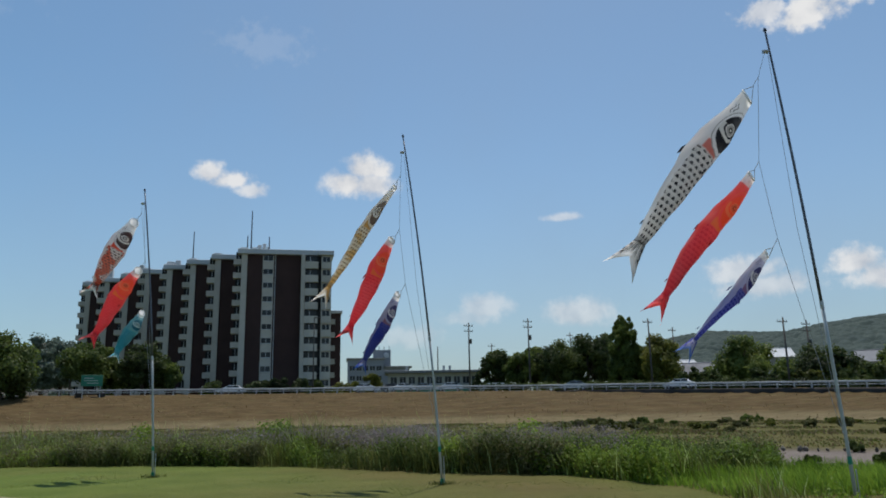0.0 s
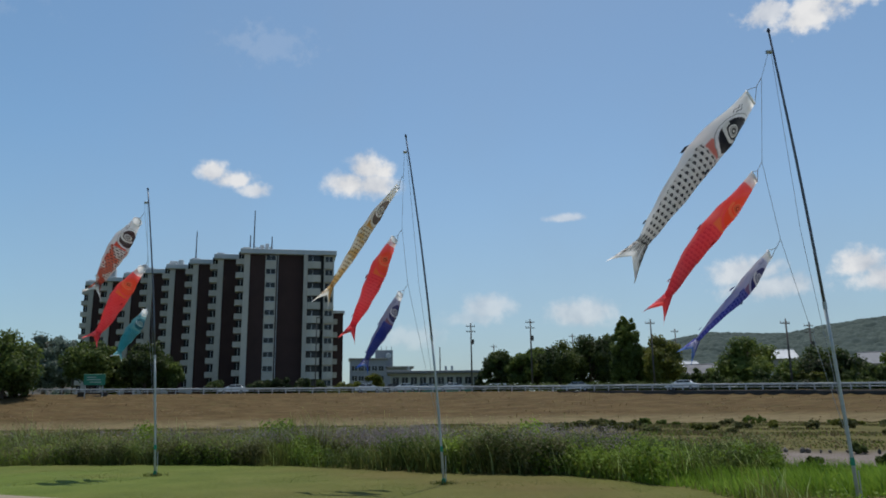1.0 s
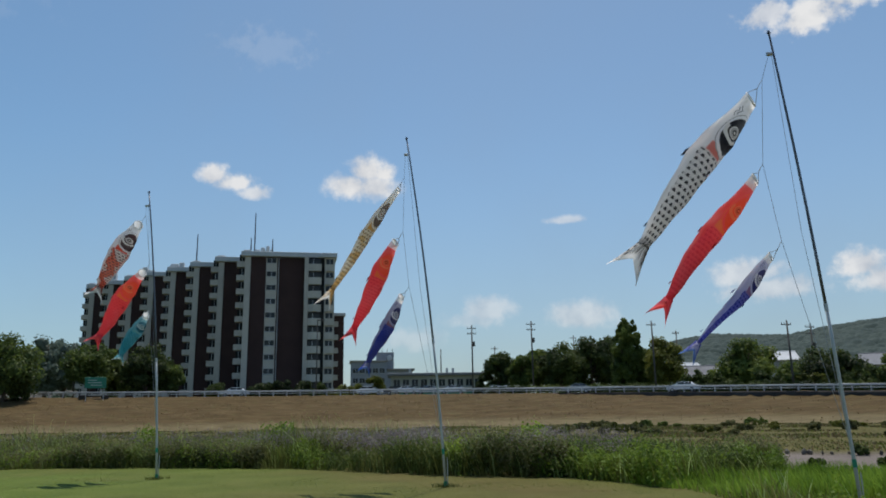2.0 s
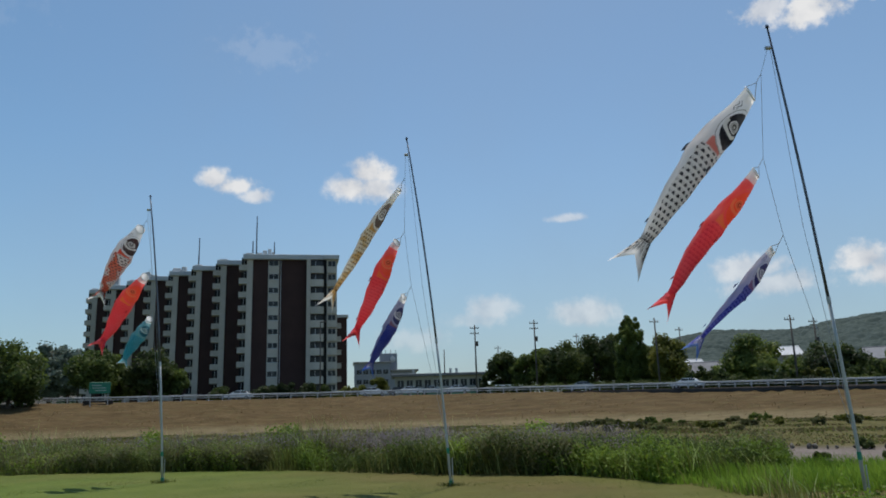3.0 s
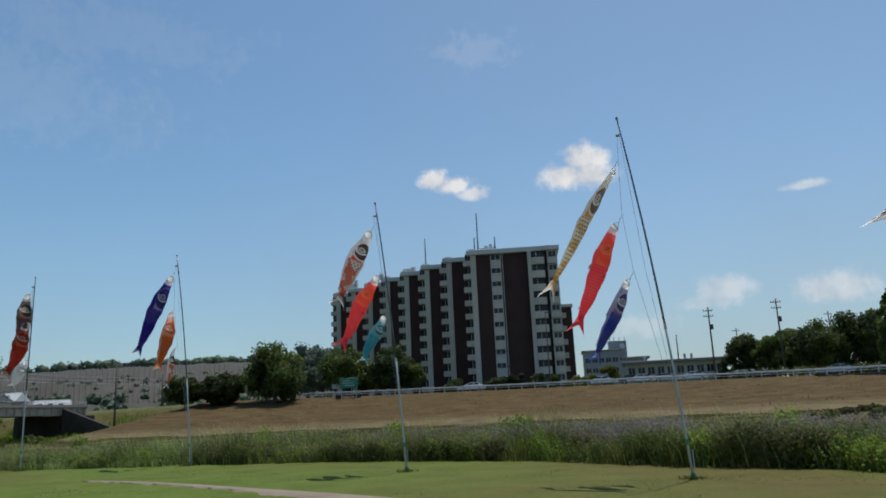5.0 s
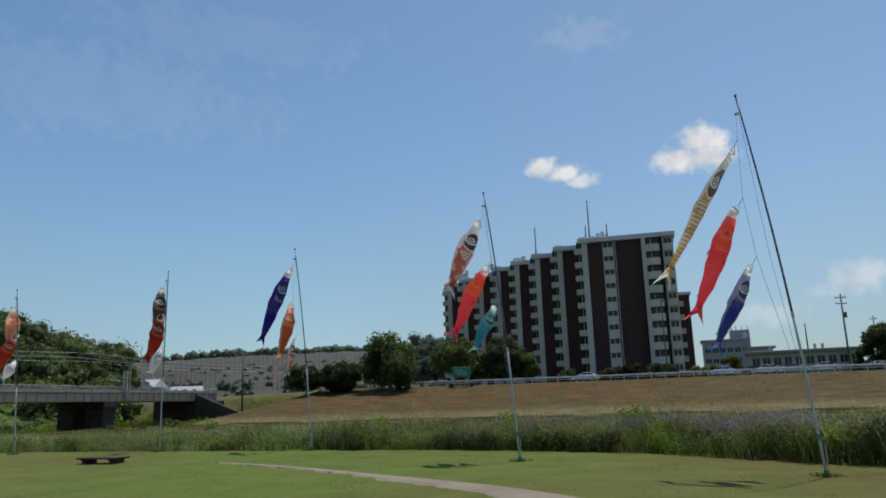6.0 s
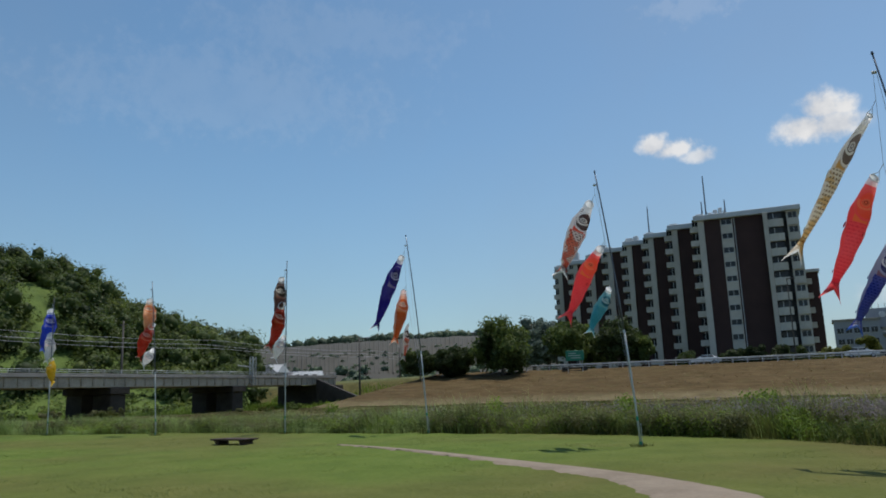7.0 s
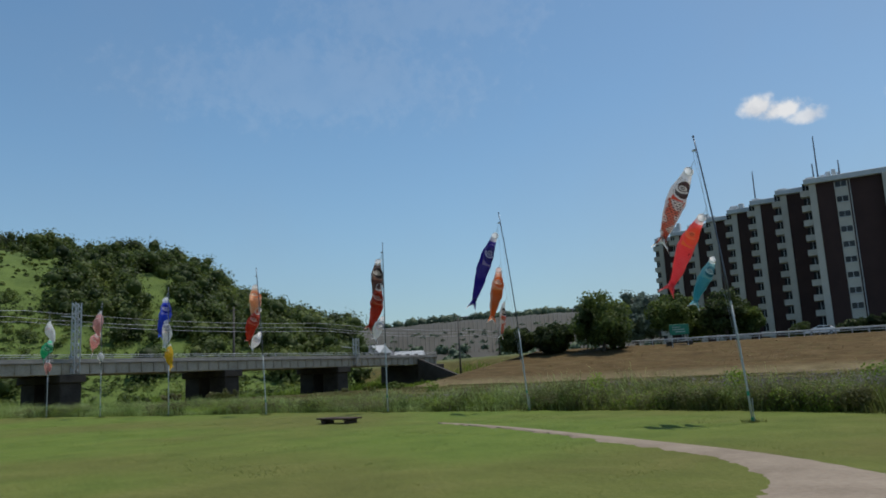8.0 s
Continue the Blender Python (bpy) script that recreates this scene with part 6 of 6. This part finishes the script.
# ---- grass ----
def blades(x, y, h, width, rng, lean=0.35):
    """Bent blades of two quads each, standing on the land."""
    n = len(x)
    z = land(x, y)[0]
    a = rng.uniform(0, math.tau, n)
    side = np.stack([np.cos(a), np.sin(a), np.zeros(n)], 1) * (width / 2)[:, None]
    bend = np.stack([-0.55 + rng.normal(0, 0.8, n), rng.normal(0, 0.8, n), np.zeros(n)], 1) * (h * lean)[:, None]
    p0 = np.stack([x, y, z - 0.02], 1)
    p1 = p0 + bend * 0.3 + np.c_[np.zeros((n, 2)), h * 0.55]
    p2 = p0 + bend + np.c_[np.zeros((n, 2)), h]
    v = np.stack([p0 - side, p0 + side, p1 - side * 0.8, p1 + side * 0.8, p2 - side * 0.15, p2 + side * 0.15], 1).reshape(-1, 3)
    i = np.arange(n)[:, None] * 6
    return v, np.concatenate([i + (0, 1, 3, 2), i + (2, 3, 5, 4)])


def lumps(x, y, scale, seed):
    """Soft random hills between 0 and 1."""
    rng = np.random.default_rng(seed)
    v = np.zeros(len(x))
    for k in range(7):
        a, f, p = rng.uniform(0, math.tau), scale * rng.uniform(0.6, 1.8), rng.uniform(0, math.tau)
        v += np.sin((x * np.cos(a) + y * np.sin(a)) * f + p)
    return np.clip(0.5 + v / 7, 0, 1)


def stuff(name, vf, mat, label, category="grass"):
    return tagged(obj(name, mesh_of(name, *vf), mat), label, category, kind="stuff")


def tall(x, y):
    """Height of the weed belt: high left of the gravel strip, low and lush round the near pole."""
    high = smooth01((0.45 - x / np.maximum(y, 1)) / 0.05)
    left = smooth01((x + 14) / -14)
    return (0.38 + 0.67 * high) * (1 - 0.32 * left)


def weed_belt():
    rng = np.random.default_rng(40)
    n = 125000
    x = rng.uniform(-78, 13, n)
    depth = 9.0 * rng.random(n) ** 1.7
    y = weed_edge(x) + depth + rng.normal(0, 0.12, n)
    near = (x > 4.5) & (y < 11)
    _, _, _, gravel, _ = land(x, y)
    keep = (gravel < 0.3) & ~near & (rng.random(n) < (0.02 + 0.62 * lumps(x, y, 1.2, 41)) * (1 + 0.6 * smooth01((x + 14) / -12)))
    x, y, depth = x[keep], y[keep], depth[keep]
    h = tall(x, y) * (0.15 + 1.0 * lumps(x, y, 1.3, 42)) * rng.uniform(0.55, 1.15, len(x)) * (0.5 + 0.5 * smooth01(depth / 0.9)) * (0.85 + 0.35 * lumps(x, y, 0.3, 47))
    pale = rng.random(len(x)) < 0.12 + 0.68 * smooth01((x + 14) / -12)
    # the belt runs on behind the low grass, up to the gravel
    bx, by = rng.uniform(2.5, 8.4, 9000), rng.uniform(16.6, 21.5, 9000)
    ok = (land(bx, by)[3] < 0.3) & (bx / by < 0.42) & (by > np.maximum(weed_edge(bx) + 0.3, 17.0))
    bx, by = bx[ok], by[ok]
    x, y, pale = np.r_[x, bx], np.r_[y, by], np.r_[pale, rng.random(len(bx)) < 0.12]
    h = np.r_[h, tall(bx, by) * (0.15 + 0.85 * lumps(bx, by, 1.3, 42)) * rng.uniform(0.5, 0.95, len(bx))]
    w = rng.uniform(0.012, 0.03, len(x))
    stuff("tall_grass", blades(x[~pale], y[~pale], h[~pale] + 0.08, w[~pale], rng), "blade", "belt of tall green grass and weeds behind the lawn")
    stuff("pale_grass", blades(x[pale], y[pale], h[pale] * 1.12 + 0.1, w[pale] * 0.8, rng), "blade_pale", "pale seeding grass in the weed belt")
    # leafy weeds in clumps of three kinds
    for name, mat, m, low, high, seed, label in (("leafy_weeds", "weed_leaf", 8500, 0.15, 0.8, 43, "bright green leafy weeds at the edge of the lawn"),
                                                 ("olive_weeds", "olive_leaf", 11500, 0.3, 0.98, 45, "olive grey-green weeds in the belt"),
                                                 ("dark_weeds", "leaf_mid", 8000, 0.2, 0.88, 46, "darker green weeds in the belt")):
        cx = np.r_[rng.uniform(-62, 10, m - m // 3), rng.uniform(-13, 9, m // 3)]
        cy = weed_edge(cx) + 6.5 * rng.random(m) ** 1.4 + 0.1
        cx[:m // 9], cy[:m // 9] = rng.uniform(2.5, 8.4, m // 9), rng.uniform(17.0, 21, m // 9)
        cy[:m // 9] = np.maximum(cy[:m // 9], weed_edge(cx[:m // 9]) + 0.4)
        cx[:m // 9] = np.minimum(cx[:m // 9], cy[:m // 9] * 0.42)
        ok = (land(cx, cy)[3] < 0.3) & (lumps(cx, cy, 0.8, seed) > 0.40) & ((cx < 4.2) | (cy > 16.6) | (mat == "weed_leaf"))
        cx, cy = cx[ok], cy[ok]
        ch = tall(cx, cy) * (0.25 + 0.9 * lumps(cx, cy, 1.3, 42)) * rng.uniform(low, high, len(cx))
        v, f = leaves(np.stack([cx, cy, ch * 0.8], 1), rng.uniform(0.12, 0.34, len(cx)), 44, 0.03, rng, 1.3, 0.6)
        stuff(name, (v, f), mat, label, "weeds")
    # purple vetch flowers
    m = 2600
    cx = np.r_[rng.normal(-0.2, 3.4, 2000), rng.uniform(-30, 6, 600)]
    cy = weed_edge(cx) + rng.uniform(0.8, 5.5, m)
    ok = (land(cx, cy)[3] < 0.2) & (lumps(cx, cy, 0.9, 44) > 0.38) & (cx < 4.2)
    cx, cy = cx[ok], cy[ok]
    v, f = leaves(np.stack([cx, cy, tall(cx, cy) * rng.uniform(0.55, 0.98, len(cx))], 1), rng.uniform(0.12, 0.3, len(cx)), 15, 0.022, rng, 0.9)
    stuff("vetch_flowers", (v, f), "vetch", "dusty purple vetch flowers over the grass", "flowers")
    # lush low grass round the near pole and up to the gravel
    n = 40000
    gx = rng.uniform(3.2, 13.5, n)
    gy = np.maximum(weed_edge(np.minimum(gx, 5.0)), 11.0) - 0.3 + 9 * rng.random(n)
    ok = (gy < 17.8 - (gx - 9.6) * 0.45) & (gy > weed_edge(gx)) & (rng.random(n) < 0.4 + 0.7 * lumps(gx, gy, 1.1, 48))
    gx, gy = gx[ok], gy[ok]
    stuff("lush_grass", blades(gx, gy, rng.uniform(0.12, 0.42, len(gx)) * (0.5 + 0.8 * lumps(gx, gy, 1.4, 49)), np.full(len(gx), 0.02), rng), "lush", "lush bright green grass round the near pole")
    # a few light bushes that stand out of the belt
    bx = np.array([-6.5, -6.1, -5.8, -17.5, -11.0, -28.0, 2.2])
    by = weed_edge(bx) + np.array([4.0, 4.4, 3.8, 4.0, 3.0, 5.0, 2.0])
    v, f = leaves(np.stack([bx, by, np.full(len(bx), 0.95)], 1), np.full(len(bx), 0.42), 240, 0.05, rng, 0.9)
    stuff("light_bushes", (v, f), "weed_leaf", "yellow-green bushes rising from the weed belt", "weeds")
    # a few pale stalks that rise above the rest
    m = 260
    cx = rng.uniform(-55, 8, m)
    cy = weed_edge(cx) + rng.uniform(0.5, 6, m)
    stuff("tall_stalks", blades(cx, cy, tall(cx, cy) * rng.uniform(1.05, 1.5, m), np.full(m, 0.014), rng, 0.2), "blade_pale", "single dry stalks above the weeds", "grass")


weed_belt()


def flood_plain():
    """Lower, broken growth between the belt and the levee."""
    rng = np.random.default_rng(50)
    n = 130000
    x = rng.uniform(-84, 46, n)
    yc = crest(x)[0]
    y0 = weed_edge(np.minimum(x, 4.0)) + 8
    y = y0 + (yc - 31 - y0) * rng.random(n)
    _, _, _, gravel, _ = land(x, y)
    keep = (gravel < 0.2) & (lumps(x, y, 0.45, 51) > 0.36 + 0.2 * rng.random(n))
    x, y = x[keep], y[keep]
    h = rng.uniform(0.05, 0.17, len(x)) * (0.4 + lumps(x, y, 0.5, 52))
    pale = rng.random(len(x)) < 0.45
    stuff("plain_grass", blades(x[~pale], y[~pale], h[~pale], np.full((~pale).sum(), 0.09), rng), "blade", "patchy rough grass on the flood plain")
    stuff("plain_straw", blades(x[pale], y[pale], h[pale], np.full(pale.sum(), 0.09), rng), "straw", "dry straw patches on the flood plain")
    for k in range(80):
        xx = rng.uniform(-84, -60) if k < 8 else rng.uniform(6, 44)
        yy = rng.uniform(30, 78) if k < 8 else rng.uniform(31, 62) + (44 - xx) * 0.3
        g = land(np.array([xx]), np.array([yy]))
        if g[3][0] > 0.1:
            continue
        hh = rng.uniform(0.35, 1.2) if k < 8 else rng.uniform(0.25, 0.7)
        tree("shrub", "low wild bush on the flood plain", (xx, yy, float(g[0][0])), hh, hh * rng.uniform(2.0, 4.5), 0.0, ("leaf_mid", "olive_leaf", "olive_leaf", "leaf_yellow")[k % 4], "bush", 500 + k, 46, 0.12, "shrub", "wild bushes on the flood plain")
    # rank growth on the far bank, seen below the bridge
    n = 30000
    x, y = rng.uniform(-150, -86, n), rng.uniform(12, 112, n)
    keep = lumps(x, y, 0.3, 55) > 0.3 + 0.2 * rng.random(n)
    x, y = x[keep], y[keep]
    stuff("bank_grass", blades(x, y, rng.uniform(0.4, 1.1, len(x)) * (0.5 + lumps(x, y, 0.4, 56)), np.full(len(x), 0.16), rng), "weed_leaf", "rank green growth on the far bank below the bridge")
    # tufts on the levee slope
    n = 6000
    x = rng.uniform(-86, 66, n)
    y = crest(x)[0] - 29 * rng.random(n)
    keep = lumps(x * 0.4, y, 0.9, 53) > 0.4 + 0.25 * rng.random(n)
    x, y = x[keep], y[keep]
    stuff("slope_tufts", blades(x, y, rng.uniform(0.05, 0.2, len(x)), np.full(len(x), 0.12), rng, 1.2), "straw", "dry grass tufts on the levee slope")


flood_plain()


def road_hedge():
    """A clipped dark hedge along the far side of the levee road."""
    rng = np.random.default_rng(57)
    n = 900
    x = rng.uniform(6, 74, n)
    y = crest(x)[0] + rng.uniform(8.6, 10.0, n)
    z = land(x, y)[0] + rng.uniform(0.2, 1.25, n)
    v, f = leaves(np.stack([x, y, z], 1), rng.uniform(0.35, 0.6, n), 40, 0.12, rng, 0.9)
    stuff("hedge", (v, f), "leaf_dark", "low dark hedge behind the levee road", "hedge")


road_hedge()


def lawn():
    rng = np.random.default_rng(60)
    n = 120000
    x, y = rng.uniform(-64, 8, n), 8 + 18 * rng.random(n)
    path = np.interp(x, [-17.5, -15.5, -13, -10.2, -8.1, -5.5, -3.5, -2.6], [18.8, 18.25, 17.3, 15.9, 14.85, 13.5, 11.7, 9.8])
    half = np.interp(x, [-17.5, -12, -7.2, -5.0, -3.5, -2.0], [0.2, 0.5, 0.7, 1.1, 2.2, 3.0])
    keep = (y < weed_edge(x) + 0.4) & ((np.abs(y - path) > half) | (x < -18) | (x > -1.0)) & (rng.random(n) < 0.25 + 0.9 * lumps(x, y, 0.7, 61))
    x, y = x[keep], y[keep]
    h = rng.uniform(0.015, 0.04, len(x)) * (0.5 + lumps(x, y, 1.2, 62))
    stuff("lawn_grass", blades(x, y, h, np.full(len(x), 0.012), rng, 1.4), "lawn_blade", "short mown lawn grass")
    px, py = [], []
    for (bx, by), _, _ in POLES:
        k = 150
        px.append(bx + rng.normal(0, 0.14, k)), py.append(by + rng.normal(0, 0.14, k))
    px, py = np.concatenate(px), np.concatenate(py)
    stuff("pole_foot_grass", blades(px, py, rng.uniform(0.04, 0.13, len(px)), np.full(len(px), 0.018), rng), "blade", "longer unmown grass at the feet of the poles")


lawn()
